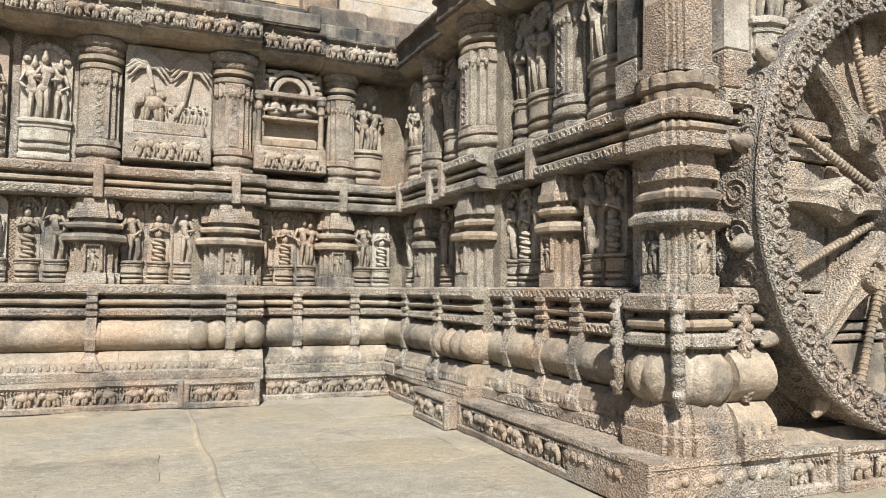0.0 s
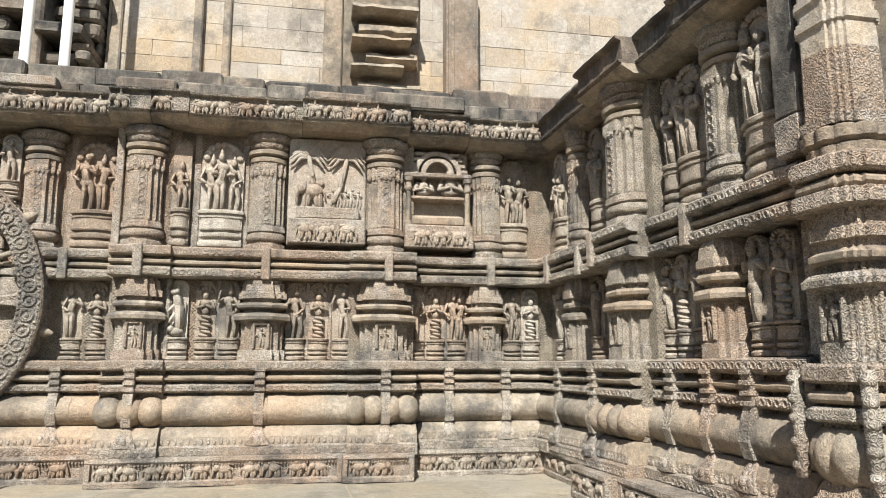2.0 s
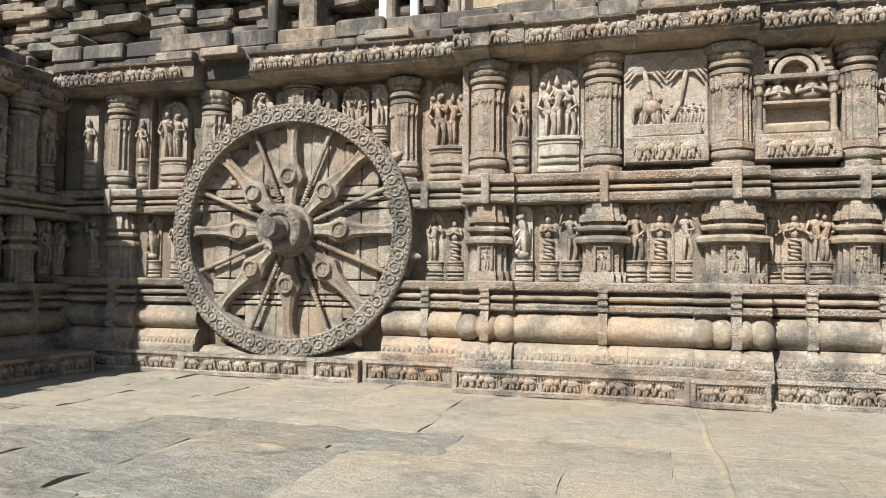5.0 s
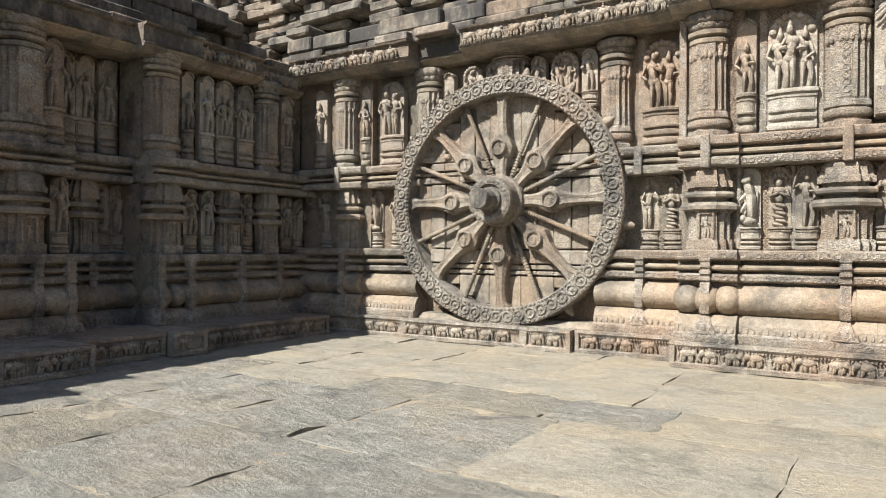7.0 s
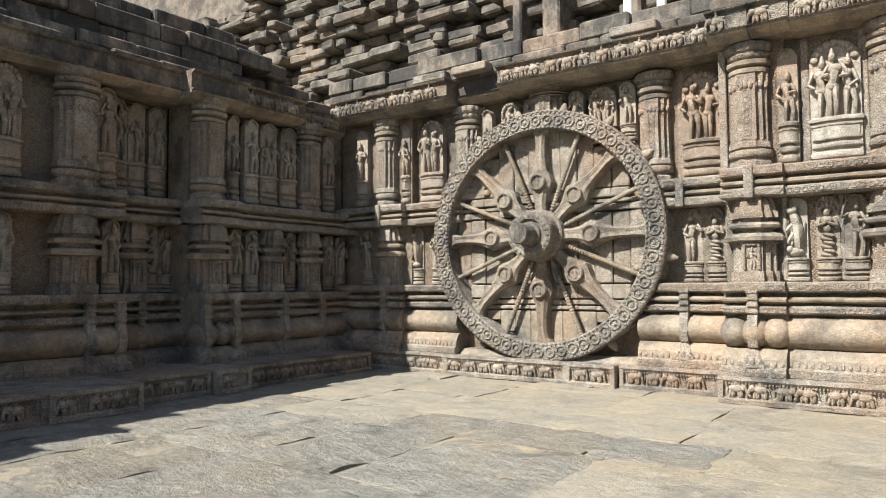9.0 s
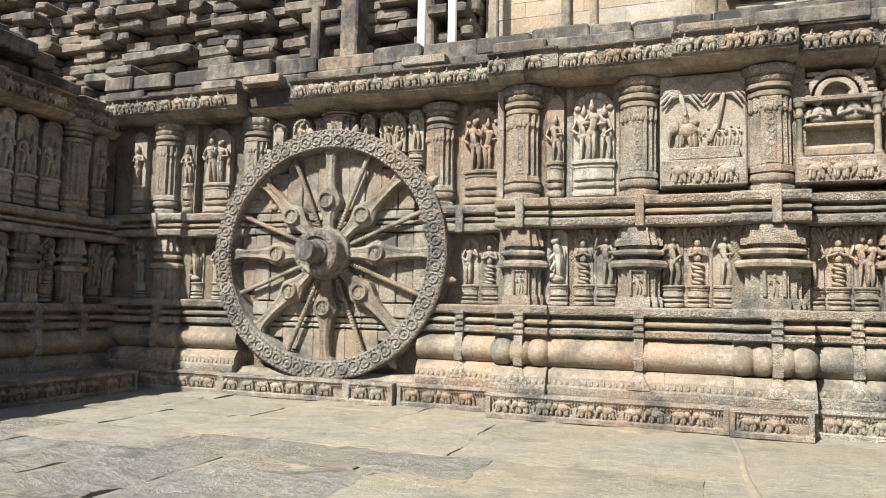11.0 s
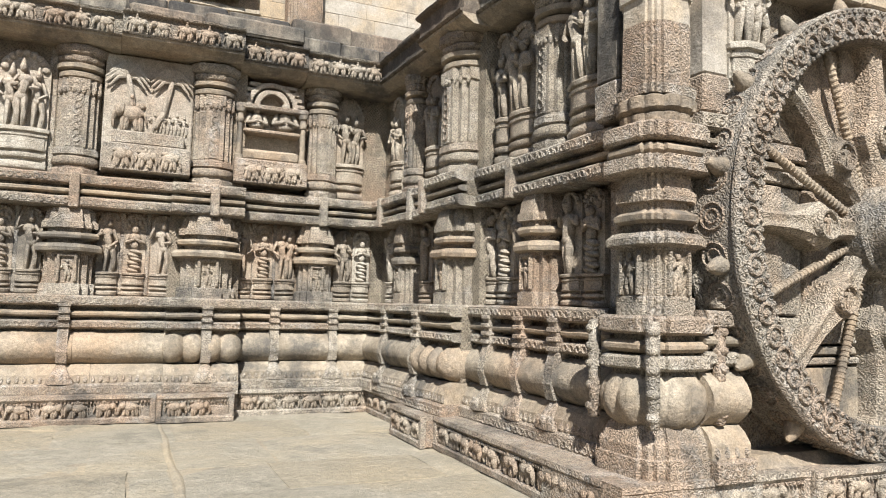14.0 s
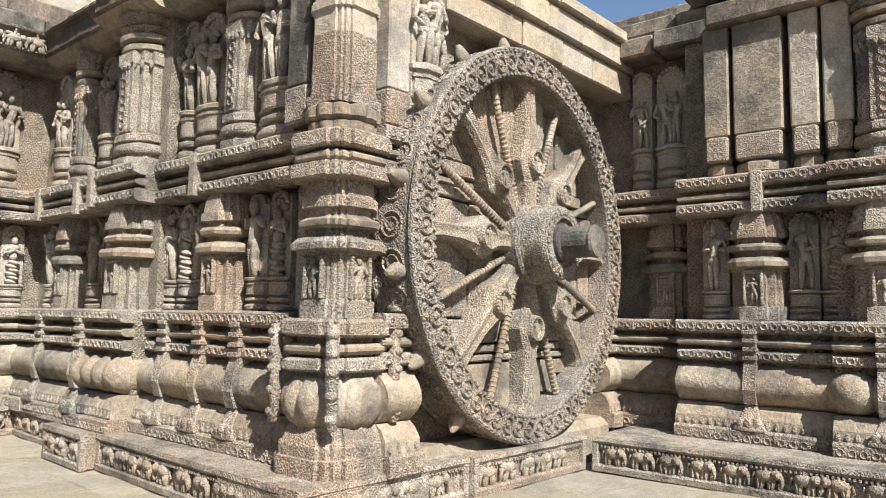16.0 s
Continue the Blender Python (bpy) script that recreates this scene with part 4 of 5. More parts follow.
def stone_wheel(turn, label):
    """A great chariot wheel; v = 0 is the rim's front face, the axle points outward."""
    ob = empty("stone_wheel", label, "stone wheel", "chariot wheels")
    R, Ri = 1.43, 1.225
    rim = part("rim", ring_band(Geo(), Ri, R, -.33, 0), WHEEL, ob, turn=turn)
    part("rim_back", ring_band(Geo(), Ri - .03, R - .06, -.42, -.32), BAND, ob, turn=turn)
    g = Geo()
    for i in range(60):
        a = 2 * math.pi * i / 60
        donut(g, (1.327 * math.sin(a), .006, 1.327 * math.cos(a)), .056, .012)
        ball(g, (1.327 * math.sin(a), .0, 1.327 * math.cos(a)), (.024, .015, .024), 7, 5)
    part("rosette_ring", g, WHEEL, rim, smooth=True, turn=turn)
    g = Geo()
    for rr in (Ri + .022, R - .02):
        for i in range(150):
            a = 2 * math.pi * i / 150
            ball(g, (rr * math.sin(a), .002, rr * math.cos(a)), (.017, .013, .017), 6, 4)
    tagged(part("bead_border", g, WHEEL, rim, smooth=True, turn=turn), kind="stuff")
    g = Geo()
    for i in range(40):
        a = 2 * math.pi * i / 40
        donut(g, (R * math.sin(a), -.165, R * math.cos(a)), .078, .010, 14, 4, Matrix.Rotation(a, 3, 'Y') @ Matrix.Rotation(radians(90), 3, 'X'))
        donut(g, (R * math.sin(a), -.165, R * math.cos(a)), .042, .009, 10, 4, Matrix.Rotation(a, 3, 'Y') @ Matrix.Rotation(radians(90), 3, 'X'))
    tagged(part("tread_carving", g, WHEEL, rim, smooth=True, turn=turn), kind="stuff")
    for v in (-.012, -.315):
        part("tread_border", ring_band(Geo(), R - .02, R + .014, v - .02, v + .016, 72, .004), WHEEL, rim, turn=turn)
    for i in range(16):
        a = 2 * math.pi * (i + .5) / 16
        g = Geo()
        m = Vector((math.sin(a), 0, math.cos(a)))
        limb(g, m * (R - .01) + Vector((0, -.13, 0)), m * (R + .085) + Vector((0, -.13, 0)), .06, .03, 10)
        part("bud_stud", g, PLAIN, rim, smooth=True, turn=turn)
    # the carved wall face seen between the spokes
    for j in range(12):
        u = -1.2 + j * .2
        hh = math.sqrt(max(0, 1.27**2 - max(abs(u), abs(u + .2))**2))
        for k, (za, zb, mat) in enumerate(((-hh, -.86, PLAIN), (-.85, -.80, BAND), (-.79, -.73, PLAIN), (-.72, -.56, BAND), (-.55, .24, CARVED), (.25, .33, BAND), (.34, .39, PLAIN), (.40, .50, BAND), (.51, hh, CARVED))):
            za, zb = max(za, -hh), min(zb, hh)
            if zb - za > .03:
                d = (.0, .02, .012, .03, .0 + .018 * (j % 2), .03, .012, .035, .018 * (j % 2))[k]
                part("backing_block", brick(Geo(), u + (.004 if k in (4, 8) else 0), u + .2 - (.004 if k in (4, 8) else 0), -.40, -.20 + d, za, zb - .004, .01), mat, ob, turn=turn)
    # broad spokes
    for i in range(8):
        a = radians(45 * i)
        rot = Matrix.Rotation(a, 4, 'Y')
        g = Geo()
        rows = [(.26, .07), (.38, .065), (.48, .085), (.56, .13), (.62, .15), (.68, .125), (.76, .085), (.90, .062), (1.08, .056), (1.17, .07), (1.21, .10), (1.25, .12)]
        vs, fs = [], []
        for zz, w in rows:
            d = -.035 - .05 * abs(zz - .62)
            vs += [wob(p, .005) for p in ((-w, -.26, zz), (w, -.26, zz), (w, d - .035, zz), (w * .62, d, zz), (0, d - .012, zz), (-w * .62, d, zz), (-w, d - .035, zz))]
        for j in range(len(rows) - 1):
            for q in range(7):
                p = (q + 1) % 7
                fs.append([j * 7 + q, j * 7 + p, j * 7 + 7 + p, j * 7 + 7 + q])
        g.add(vs, fs)
        spoke = part("spoke", g, SPOKE, ob, turn=turn @ rot)
        g = disc(Geo(), (0, 0, .62), [(.10, -.08), (.10, -.025), (.092, -.012), (.072, -.012), (.068, -.026), (.0, -.026)], 20)
        donut(g, (0, -.012, .62), .084, .012, 20, 5)
        part("medallion", g, SPOKE, spoke, smooth=True, turn=turn @ rot)
        g = Geo()
        torso(g, 0, .135, 1, random.Random(i + 9), (.3, .1))
        g.v = [(p[0], p[1] * .8 - .028, p[2] + .557) for p in g.v]
        back = Matrix.Translation((0, 0, .62)) @ Matrix.Rotation(-a, 4, 'Y') @ Matrix.Translation((0, 0, -.62))
        part("medallion_carving", g, FIGURE, spoke, smooth=True, turn=turn @ rot @ back)
        # thin beaded spoke
        rot = Matrix.Rotation(a + radians(22.5), 4, 'Y')
        g = Geo()
        limb(g, (0, -.13, .25), (0, -.11, 1.24), .02, .026, 8)
        for j in range(26):
            ball(g, (0, -.125 + .015 * j / 26, .33 + .035 * j), (.031, .031, .016), 8, 5)
        part("beaded_spoke", g, PLAIN, ob, smooth=True, turn=turn @ rot)
    hub = part("hub", disc(Geo(), (0, 0, 0), [(.30, -.30), (.30, -.02), (.285, .0), (.272, .0), (.265, .03), (.27, .16), (.26, .19), (.18, .20), (.17, .17)], 32), WHEEL, ob, turn=turn)
    g = Geo()
    for i in range(24):
        a = 2 * math.pi * i / 24
        ball(g, (.22 * math.sin(a), .195, .22 * math.cos(a)), (.032, .012, .032), 7, 5)
    part("hub_beads", g, WHEEL, hub, smooth=True, turn=turn)
    part("axle", disc(Geo(), (0, 0, 0), [(.15, .14), (.14, .20), (.115, .22), (.11, .40), (.118, .42), (.11, .44), (.0, .445)], 20), DARKSTONE, ob, turn=turn)
    return ob


stone_wheel(Matrix.Translation((-.045, .09, 1.625)) @ Matrix.Diagonal((1.02, -1, .985, 1)), "large carved stone chariot wheel against the wall")
frieze(-1.27, .35, .03, A, "a", seed=2, z1=.235, label="stone wheel pedestal carved with marching elephants")
frieze(.36, .91, .06, A, "a", seed=9, z1=.235, label="stone wheel pedestal end carved with elephants")
# ---------------- wall_right: the side of the projecting porch ----------------
Rt = frame_skew(6.36, .6, .05)
Pt = frame_west(6.37)
wall_r = empty("wall_right", "carved sandstone porch side wall in sunlight", "wall", kind="structure")
SEC_R = [(-.35, 1.42, .05, 0), (1.42, 2.08, .16, 4), (2.08, 3.72, .0, 0)]
facade(wall_r, Rt, SEC_R)
for u, o in ((.48, .05), (1.46, .16), (2.37, .0), (2.80, .0), (3.20, .0)):
    strap(wall_r, u, o, Rt)
for u, o in ((.2, .05), (.95, .05), (1.45, .16), (2.6, .0)):
    part("middle_strap", brick(Geo(), u - .04, u + .04, o, o + .125, 1.84, 2.14, .008), BAND, wall_r, turn=Rt)
part("core", brick(Geo(), -.5, 4.0, -2.6, -.62, 0, 3.45, .01), BACK, wall_r, turn=Rt)
frieze(.07, 1.33, .24, Pt, "r", seed=21, deep=.75)
frieze(1.335, 2.02, .41, Pt, "r", seed=22, deep=.9)
frieze(2.025, 4.27, .31, Pt, "r", seed=23, deep=.9)
for u, v, w in ((.66, .05, .24), (1.77, .16, .42), (2.92, .02, .34)):
    tall_pilaster(u, v, Rt, w)
for u, v, w, kind in ((.18, -.02, .26, "pair"), (1.02, -.03, .28, "pair"), (2.22, -.06, .20, "one"), (2.48, -.06, .34, "pair"), (3.33, .0, .36, "pair")):
    relief(u, v, 2.16, 3.22, w, Rt, kind, int(u * 100) + 40)
for i, (u, v, w) in enumerate(((.57, .05, .30), (1.77, .16, .42), (2.80, .03, .36))):
    low_pier(u, v, Rt, w, seed=20 + i)
for i, (u, v, kind) in enumerate(((.12, -.03, "one"), (.30, -.03, "serpent"), (.95, -.03, "one"), (1.25, -.03, "one"), (2.10, -.06, "one"), (2.30, -.06, "serpent"), (2.50, -.06, "one"), (3.11, -.06, "one"), (3.34, -.06, "serpent"), (3.80, .02, "beast"))):
    relief(u, v, 1.085, 1.84, .19, Rt, kind, 700 + i)
for z0, z1 in ((1.09, 1.85), (2.14, 3.28)):
    part("scroll_strip", brick(Geo(), 3.50, 3.62, -.2, -.06, z0, z1), BAND, wall_r, turn=Rt)
for u0, u1, o in ((-.3, 1.34, -.02), (1.35, 2.16, .12), (2.17, 2.70, -.02), (2.71, 3.7, .02)):
    cornice(wall_r, Rt, u0, u1, o, "er", carved=False, z=3.27)
r = random.Random(31)
u = -.4
while u < 4.1:
    w = r.uniform(.3, .7)
    part("coping_block", brick(Geo(), u + .004, u + w - .004, -.7, .12 + r.uniform(-.03, .04), 3.57, 3.68 + r.uniform(-.02, .03), .02, .012), DARKSTONE, wall_r, turn=Rt)
    u += w

# corner pier
PX, PY = 6.49, -3.99
pier = empty("corner_pier", "massive carved corner pier with melon base and stacked mouldings", "pier")
T0 = Matrix.Translation((PX, PY, .012)) @ Matrix.Rotation(radians(3), 4, 'Z') @ Matrix.Diagonal((1, 1, .955, 1))


def pier_part(name, kind, rows, mat, smooth=False):
    part(name, loft(Geo(), 0, 0, kind, [(z, w * .80) for z, w in rows], 1.0, .007), mat, pier, smooth=smooth, turn=T0)


pier_part("foot", "square", [(.22, .66), (.34, .66), (.345, .62), (.40, .62), (.50, .50)], CARVED)
pier_part("melon_base", "lobe", [(.48, .46), (.52, .58), (.58, .66), (.64, .68), (.70, .64), (.76, .52)], PLAIN, True)
pier_part("band_core", "square", [(.74, .46), (1.0, .46)], BACK)
pier_part("lower_slab", "square", [(.79, .56), (.805, .62), (.855, .62), (.87, .56)], BAND)
pier_part("roll_moulding", "square", [(.885, .54), (.905, .60), (.925, .60), (.945, .54)], PLAIN)
pier_part("upper_slab", "square", [(.98, .56), (.995, .64), (1.065, .65), (1.08, .60)], BAND)
pier_part("shaft_foot", "square", [(1.08, .44), (1.18, .44), (1.185, .40)], BAND)
pier_part("shaft", "square", [(1.185, .40), (1.43, .40), (1.435, .44), (1.45, .44)], CARVED)
pier_part("eave", "square", [(1.45, .46), (1.465, .56), (1.50, .57), (1.53, .50), (1.54, .38)], BAND)
pier_part("neck", "square", [(1.54, .36), (1.60, .36)], BACK)
pier_part("middle_eave", "square", [(1.585, .38), (1.60, .47), (1.63, .48), (1.65, .40), (1.66, .36)], PLAIN)
pier_part("crown", "square", [(1.66, .36), (1.70, .37), (1.705, .45), (1.76, .45), (1.77, .41), (1.87, .38)], CARVED)
pier_part("middle_slab", "square", [(1.86, .56), (1.87, .60), (1.945, .60), (1.955, .54)], BAND)
pier_part("middle_roll", "square", [(1.955, .5), (1.975, .56), (1.995, .56), (2.015, .5)], PLAIN)
pier_part("top_slab", "square", [(2.03, .56), (2.045, .60), (2.12, .60), (2.135, .54)], BAND)
pier_part("upper_base", "lobe", [(2.135, .44), (2.19, .46), (2.20, .40), (2.22, .50), (2.28, .51), (2.30, .42)], PLAIN, True)
pier_part("upper_band", "square", [(2.30, .44), (2.35, .46), (2.36, .40)], BAND)
pier_part("upper_shaft", "square", [(2.36, .39), (2.72, .385)], CARVED)
pier_part("plain_shaft", "square", [(2.72, .38), (2.86, .38), (2.87, .42), (2.92, .42), (2.93, .38), (3.0, .38), (3.01, .42), (3.05, .42), (3.06, .38), (3.4, .38)], ASHLAR)
for sx, sy in ((-1, -1), (1, -1), (-1, 1)):
    g = Geo()
    brick(g, sx * .225 - .028, sx * .225 + .028, sy * .225 - .028, sy * .225 + .028, .50, 1.05, .008)
    for z in (.56, .68, .80, .90, 1.0):
        ball(g, (sx * .235, sy * .235, z), (.036, .036, .03), 8, 6)
    part("corner_strap", g, BAND, pier, smooth=True, turn=T0)
for sx, sy in ((-1, 0), (0, -1)):
    g = Geo()
    torso(g, 0, .24, 1, random.Random(5), (.2, .4))
    m = Matrix.Translation((sx * .155, sy * .155, 1.19)) @ Matrix.Rotation(radians(90 if sx else 180), 4, 'Z')
    part("niche_carving", g, FIGURE, pier, smooth=True, turn=T0 @ m)
    part("niche_frame", brick(brick(Geo(), -.075, -.055, -.01, .035, 0, .24, .005), .055, .075, -.01, .035, 0, .24, .005), CARVED, pier, turn=T0 @ m)
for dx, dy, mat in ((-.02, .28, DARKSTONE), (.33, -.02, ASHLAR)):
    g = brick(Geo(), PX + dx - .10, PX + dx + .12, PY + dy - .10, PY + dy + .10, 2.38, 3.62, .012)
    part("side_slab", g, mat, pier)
    g = brick(Geo(), PX + dx - .11, PX + dx + .13, PY + dy - .11, PY + dy + .11, 2.16, 2.38, .015)
    part("side_block", g, BAND, pier)

# ---------------- wall_porch: the front with the second wheel ----------------
Bt = frame_y(-4.12)
wall_b = empty("wall_porch", "sandstone porch front wall behind the second wheel", "wall", kind="structure")
facade(wall_b, Bt, [(6.62, 6.88, -.02, 0), (6.88, 9.12, -.06, -1), (9.12, 10.2, -.1, 0)])
part("core", brick(Geo(), 6.7, 10.2, -2.4, -.5, 0, 3.30, .01), BACK, wall_b, turn=Bt)
frieze(6.055, 7.30, .15, Bt, "b", seed=41, deep=.7)
frieze(7.305, 8.56, .19, Bt, "b", seed=42, deep=.7, label="stone wheel pedestal carved with elephants")
stone_wheel(Matrix.Translation((8.02, -4.27, 1.572)) @ Matrix.Rotation(radians(4), 4, 'Z') @ Matrix.Diagonal((.925, -1, .93, 1)), "large carved stone chariot wheel with projecting axle")
relief(6.83, .06, 1.085, 1.84, .16, Bt, "one", 811)
relief(7.02, .02, 2.16, 3.35, .26, Bt, "three", 812, "tall reddish carved figure panel beside the wheel")
r = random.Random(77)
for z0, z1, v in ((3.0, 3.22, .02), (3.22, 3.42, .06), (3.42, 3.52, .12)):
    u = 7.2
    while u < 10.0:
        w = r.uniform(.4, .9)
        part("ashlar_block", brick(Geo(), u, min(u + w, 10.05) - .006, -.6, v + r.uniform(-.015, .015), z0, z1 - .004, .012), ASHLAR, wall_b, turn=Bt)
        u += w

# ---------------- wall_far: the next projecting wall ----------------
Wt = frame_skew(9.24, 5.0, .06)
wall_w = empty("wall_far", "weathered sandstone wall of the next bay in shade", "wall", kind="structure")
facade(wall_w, Wt, [(3.7, 4.75, -.28, 0), (4.75, 5.80, .0, 0), (5.80, 6.45, .1, 3), (6.45, 9.6, .0, 0)])
part("core", brick(Geo(), 3.9, 9.6, -1.8, -.6, 0, 3.5, .01), BACK, wall_w, turn=Wt)
frieze(4.33, 6.2, .66, Wt, "w", seed=51, deep=1.0)
frieze(6.2, 9.6, .66, Wt, "w", seed=52, deep=1.0)
for u, o in ((5.27, .0), (6.09, .1), (7.2, 0)):
    strap(wall_w, u, o, Wt)
for u in (5.33, 6.1):
    part("middle_strap", brick(Geo(), u - .04, u + .04, .0, .125, 1.84, 2.14, .008), BAND, wall_w, turn=Wt)
for u0, u1 in ((4.955, 5.14), (5.17, 5.51), (5.557, 5.743), (5.768, 5.947)):
    sl = empty("plain_pier", "smooth plain stone pier standing on a carved block", "pier", "plain piers of the far wall")
    part("shaft", brick(Geo(), u0, u1, -.3, .06, 2.43, 3.27, .012), ASHLAR if u0 > 5.5 else PLAIN, sl, turn=Wt)
    part("carved_block", brick(Geo(), u0 + .01, u1 - .01, -.3, .07, 2.24, 2.43, .015), BAND, sl, turn=Wt)
    part("foot", loft(Geo(), (u0 + u1) / 2, -.06, "oct", [(2.13, (u1 - u0) * .8), (2.15, (u1 - u0)), (2.21, u1 - u0), (2.24, (u1 - u0) * .7)], min(1, .25 / (u1 - u0))), PLAIN, sl, turn=Wt)
tall_pilaster(6.14, .12, Wt, .36)
for u, w, k in ((4.30, .17, "one"), (4.56, .26, "pair")):
    relief(u, -.34, 2.16, 3.2, w, Wt, k, int(u * 100))
for i, (u, v, w) in enumerate(((4.52, -.28, .34), (5.29, .04, .36), (6.1, .12, .4))):
    low_pier(u, v, Wt, w, seed=60 + i)
for i, (u, k) in enumerate(((4.986, "one"), (5.59, "one"), (5.80, "serpent"), (7.0, "one"))):
    relief(u, -.06, 1.085, 1.84, .19, Wt, k, 820 + i)
r = random.Random(91)
for z0, z1, v, in ((3.27, 3.44, .14), (3.44, 3.58, .08), (3.58, 3.70, -.05)):
    u = 4.05
    while u < 9.5:
        w = r.uniform(.4, 1.0)
        part("coping_block", brick(Geo(), u + .004, u + w - .004, -.9, v + r.uniform(-.03, .03) - (.25 if u < 4.7 else 0), z0, z1 + r.uniform(-.015, .0), .018, .01), DARKSTONE, wall_w, turn=Wt)
        u += w

# ---------------- wall_left: the shaded projecting wall ----------------
Lp = frame_east(-3.10)
Lt = Matrix.Translation((0, 0, -.08)) @ Lp
wall_l = empty("wall_left", "carved sandstone projecting wall in shade", "wall", kind="structure")
# First two sections are out of view, stepped forward to shape the ground shadow
facade(wall_l, Lt, [(-9.6, -8.0, .70, 0), (-8.0, -7.0, .35, 0), (-7.0, -3.1, .0, 0), (-3.1, -2.27, -.30, 0), (-2.27, -1.76, .12, 3), (-1.76, .3, .0, 0)], deep=.2)
part("core", brick(Geo(), -9.6, .2, -2.0, -.9, 0, 3.5, .01), BACK, wall_l, turn=Lt)
for u0, u1, v, s in ((-7.3, -4.3, .96, 61), (-4.3, -3.52, 1.0, 62), (-3.5, -2.62, .70, 63), (-2.60, -2.2, .80, 64), (-2.19, -.25, .68, 65)):
    frieze(u0, u1, v + .17, Lp, "l", seed=s, deep=1.4)
# Unseen stepped copings, added to widen the wall's shadow on the paving
for u0, u1, v in ((-9.6, -8.0, .95), (-8.0, -7.3, .72), (-7.3, -6.7, .45)):
    part("bay_coping", run(Geo(), u0, u1, [(-.6, 3.3), (v - .04, 3.3), (v, 3.53), (-.6, 3.53)], .02), DARKSTONE, wall_l, turn=Lt)
for u, o in ((-3.6, 0), (-3.3, 0), (-2.9, -.33), (-2.42, .12), (-2.05, .12), (-1.25, 0), (-.65, 0)):
    u = -6.98 + (u + 6.98) * 1.04
    strap(wall_l, u, o, Lt)
for u, v, w in ((-4.9, .02, .4), (-3.66, .02, .40), (-2.27, .12, .38), (-.72, .02, .34)):
    u = -6.98 + (u + 6.98) * 1.04
    tall_pilaster(u, v, Lt, w)
for u, v, w, k in ((-4.3, -.06, .3, "pair"), (-3.36, -.10, .22, "one"), (-3.08, -.42, .24, "one"), (-2.86, -.42, .2, "one"), (-2.62, -.42, .2, "one"), (-1.88, -.06, .16, "one"), (-1.62, -.06, .2, "one"), (-1.36, -.06, .26, "pair"), (-1.05, -.06, .26, "pair"), (-.36, -.06, .2, "one")):
    u = -6.98 + (u + 6.98) * 1.04
    relief(u, v, 2.16, 3.2, w, Lt, k, int(u * 100) + 2000)
for i, (u, v, w) in enumerate(((-4.8, .04, .4), (-3.67, .04, .42), (-2.92, -.3, .34), (-2.25, .13, .42), (-1.33, .03, .32), (-.72, .03, .32))):
    u = -6.98 + (u + 6.98) * 1.04
    low_pier(u, v, Lt, w, seed=80 + i)
for i, (u, v, k) in enumerate(((-4.3, -.06, "one"), (-3.3, -.08, "one"), (-2.68, -.42, "beast"), (-2.5, -.42, "one"), (-1.84, -.06, "one"), (-1.6, -.06, "one"), (-1.02, -.06, "serpent"), (-.36, -.06, "one"), (-.14, -.06, "one"))):
    u = -6.98 + (u + 6.98) * 1.04
    relief(u, v, 1.085, 1.84, .18, Lt, k, 900 + i)
for u0, u1, o, c in ((-6.7, -4.75, .05, 0), (-4.75, -3.05, -.1, 0), (-3.05, -2.45, -.1, 0), (-2.45, -1.7, .06, 0), (-1.7, -.72, -.02, 1), (-.7, .2, -.22, 1)):
    cornice(wall_l, Lt, u0, u1, o, "el", seed=int(u0 * 10) + 99, carved=bool(c), z=3.22)
r = random.Random(95)
for z0, z1, v in ((3.52, 3.70, -.05), (3.70, 3.86, -.22), (3.86, 4.05, -.4), (4.05, 4.25, -.3), (4.25, 4.5, -.6)):
    u = -9.5
    while u < (.3 if z0 < 3.9 else -.4):
        w = r.uniform(.3, .8)
        part("coping_block", brick(Geo(), u + .004, u + w - .004, -1.4, v + r.uniform(-.08, .06) - (.45 if u > -1.2 else .2), z0, z1 + r.uniform(-.02, .01), .018, .012), DARKSTONE, wall_l, turn=Lt)
        u += w

# ---------------- upper temple behind the platform ----------------
terrace = tagged(new("terrace", brick(Geo(), -9, 12, .7, 5, 3.45, 3.88, .01).mesh("terrace", SAND)), kind="structure")
temple = empty("temple_wall", "pale ashlar temple wall rising behind the platform", "temple", kind="structure")
part("wall_core", brick(Geo(), 1.15, 14, 2.52, 5.0, 3.8, 9.5, .01), ASHLAR, temple)
r = random.Random(3)
z = 3.88
while z < 6.3:
    h = r.uniform(.22, .36)
    x = 1.1 - r.uniform(0, .4)
    while x < 9.0:
        w = r.uniform(.35, 1.1)
        x0 = max(x, 1.1)
        if x + w - x0 > .1:
            part("ashlar_block", brick(Geo(), x0 + .001, x + w - .001, 2.5 + r.uniform(-.006, .006), 2.9, z + .001, z + h - .001, .004, .002), ASHLAR, temple)
        x += w
    z += h
for u, w, d in ((2.20, .12, .10), (2.58, .10, .06), (3.93, .26, .12), (1.15, .14, .05)):
    part("wall_strip", brick(Geo(), u, u + w, 2.5 - d, 2.6, 3.9, 6.6, .02, .01), PLAIN, temple)
part("recess", brick(Geo(), 4.2, 5.25, 2.36, 2.6, 3.9, 6.6, .02, .01), BACK, temple)
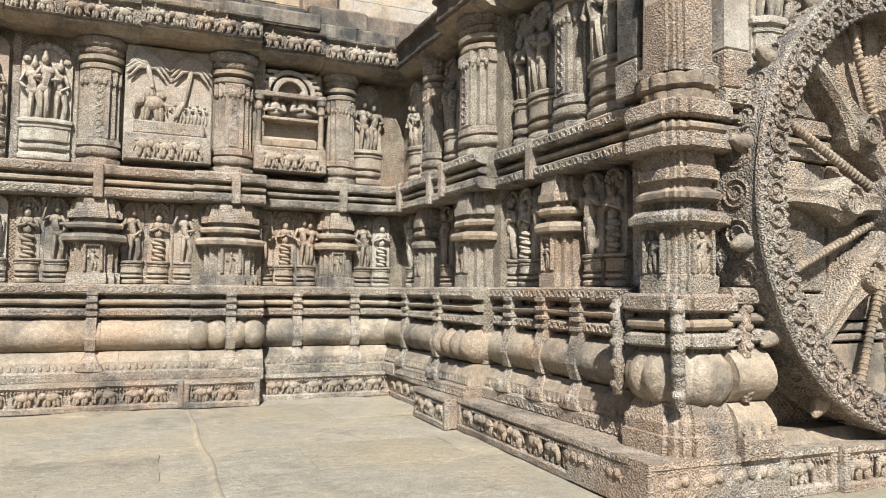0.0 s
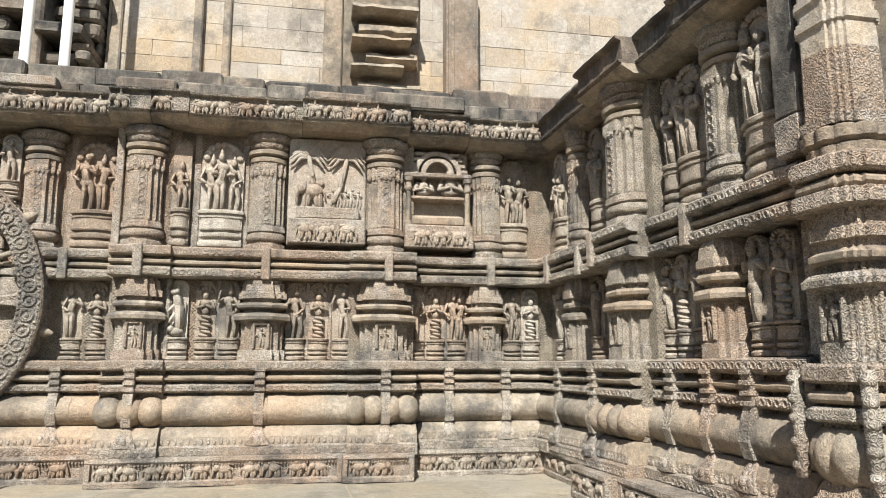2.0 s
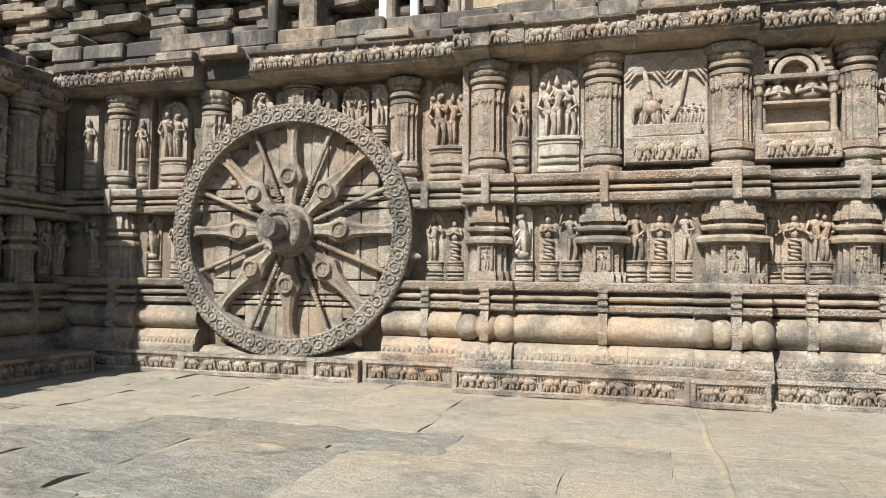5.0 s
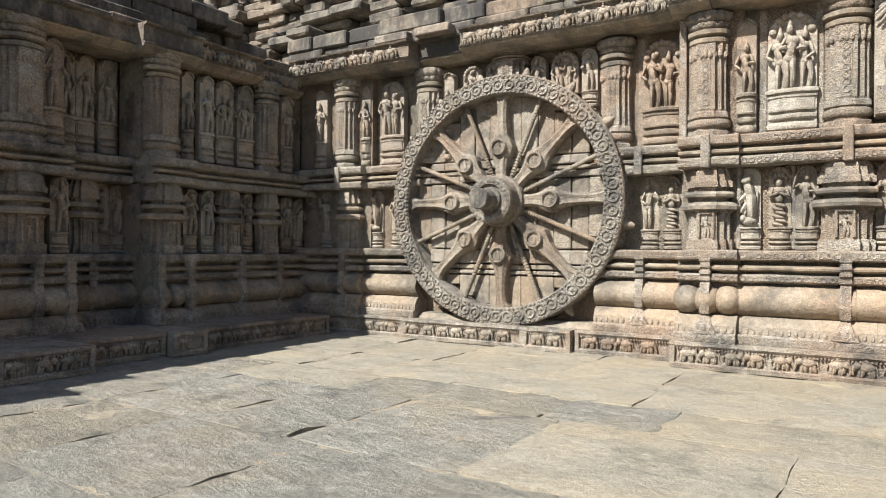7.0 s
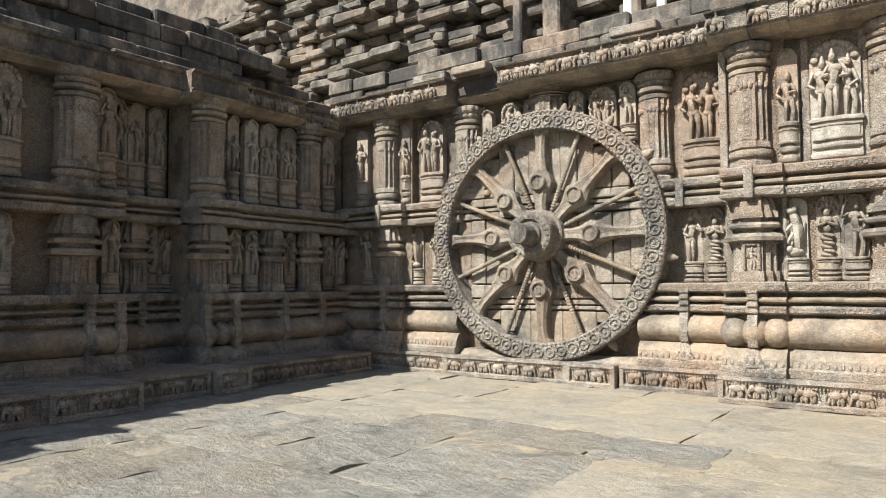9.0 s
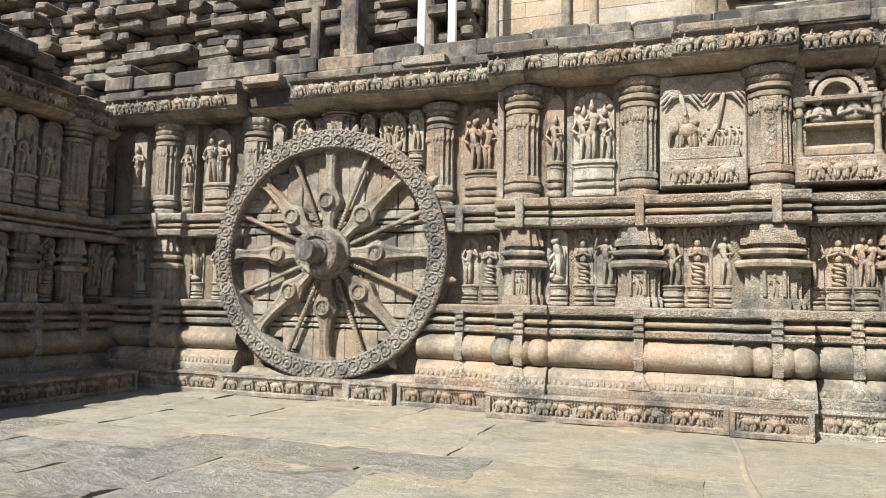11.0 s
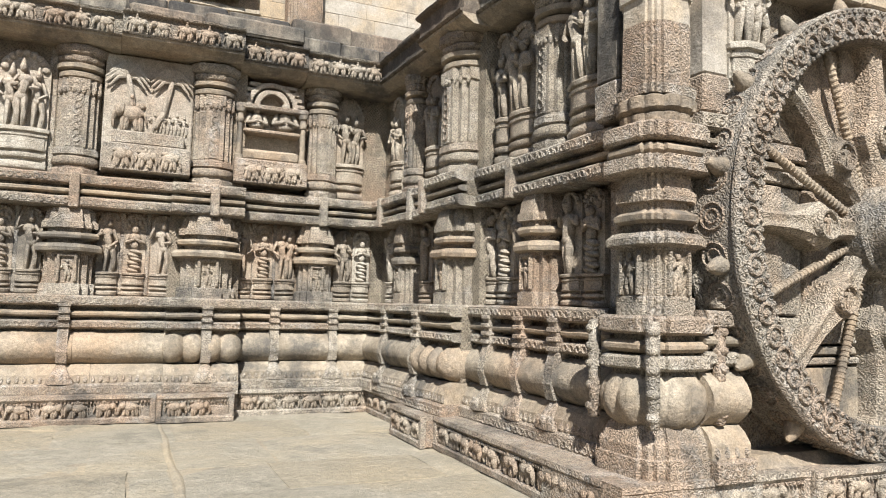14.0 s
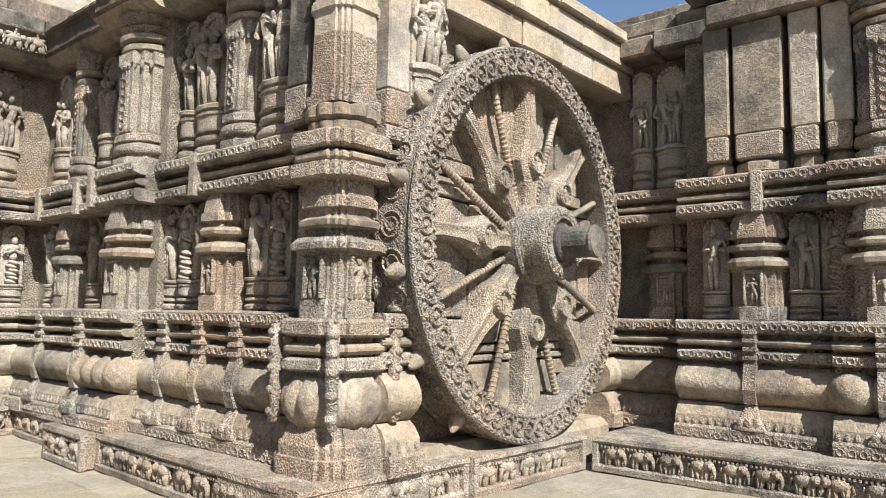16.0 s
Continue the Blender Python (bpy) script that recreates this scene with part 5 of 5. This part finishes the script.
for k, (z, h, d, x0, x1) in enumerate(((4.05, .13, .18, 4.45, 5.2), (4.22, .10, .30, 4.3, 5.15), (4.36, .16, .22, 4.55, 5.25), (4.58, .10, .42, 4.25, 5.1), (4.72, .14, .30, 4.4, 5.25), (4.95, .12, .48, 4.3, 5.0), (5.12, .15, .34, 4.5, 5.2), (5.34, .12, .5, 4.3, 5.1), (5.52, .2, .3, 4.4, 5.2), (5.8, .14, .45, 4.3, 5.2))):
    part("eave_ledge", run(Geo(), x0, x1, [(0, z), (d * .7, z), (d, z + h * .3), (d * .95, z + h * .7), (d * .6, z + h), (0, z + h)], .03, .12), PLAIN, temple, turn=frame_y(2.45))
part("corner_pier", loft(Geo(), 5.86, 2.35, "square", [(3.9, .40), (4.6, .40), (4.65, .46), (6.5, .46)]), CARVED, temple)
g = Geo()
k = ELEPHANTS[0]
g.add([(6.28 - x * 2.2, 2.1 - y * 3, 4.02 + z * 2.2) for x, y, z in k.v], k.f)
tagged(new("animal_statue", g.mesh("animal_statue", FIGURE, True)), "small worn stone animal statue on the terrace edge", "statue")
part("statue_base", brick(Geo(), 6.0, 6.55, 1.95, 2.45, 3.86, 4.03, .02), PLAIN, temple)
g = Geo()
for z, a, b in ((3.97, .15, .10), (4.14, .11, .12), (4.36, .13, .15), (4.62, .075, .09)):
    ball(g, (2.42, 2.2, z), (a, a * .8, b), 10, 8)
tagged(new("seated_statue", g.mesh("seated_statue", FIGURE, True)), "small worn stone seated figure on the terrace", "statue")

spire = empty("temple_tower", "dark weathered temple tower of stacked eroded courses", "tower", kind="structure")
part("tower_core", brick(Geo(), -15.0, 1.1, 2.75, 6.0, 3.8, 10, .01), TOWER, spire)
r = random.Random(17)
z = 3.9
k = 0
while z < 6.9:
    h = r.uniform(.09, .2)
    x = -13.5 + r.uniform(0, .3)
    while x < 1.0:
        w = r.uniform(.25, .8)
        deep = r.choice((.02, .10, .25, .45)) + .12 * math.sin(x * 3.1) + .10 * (k % 2)
        part("eroded_block", brick(Geo(), x, min(x + w, 1.08) - .01, 2.55 - deep, 2.85, z, z + h - .015, .03, .03), TOWER, spire)
        x += w
    z += h
    k += 1
for u, w in ((-1.45, .16), (-.95, .28), (.35, .16)):
    part("tower_strip", brick(Geo(), u, u + w, 1.95, 2.6, 3.9, 7.0, .03, .02), TOWER, spire)

for u in (.58, 1.0):
    g = loft(Geo(), u, 1.35, "round", [(3.88, .20), (3.90, .20), (3.91, .115), (7.4, .115)], 1.0, 0)
    tagged(new("steel_pole", g.mesh("steel_pole", POLE, True)), "white painted steel pole on the terrace", "pole", "white poles")
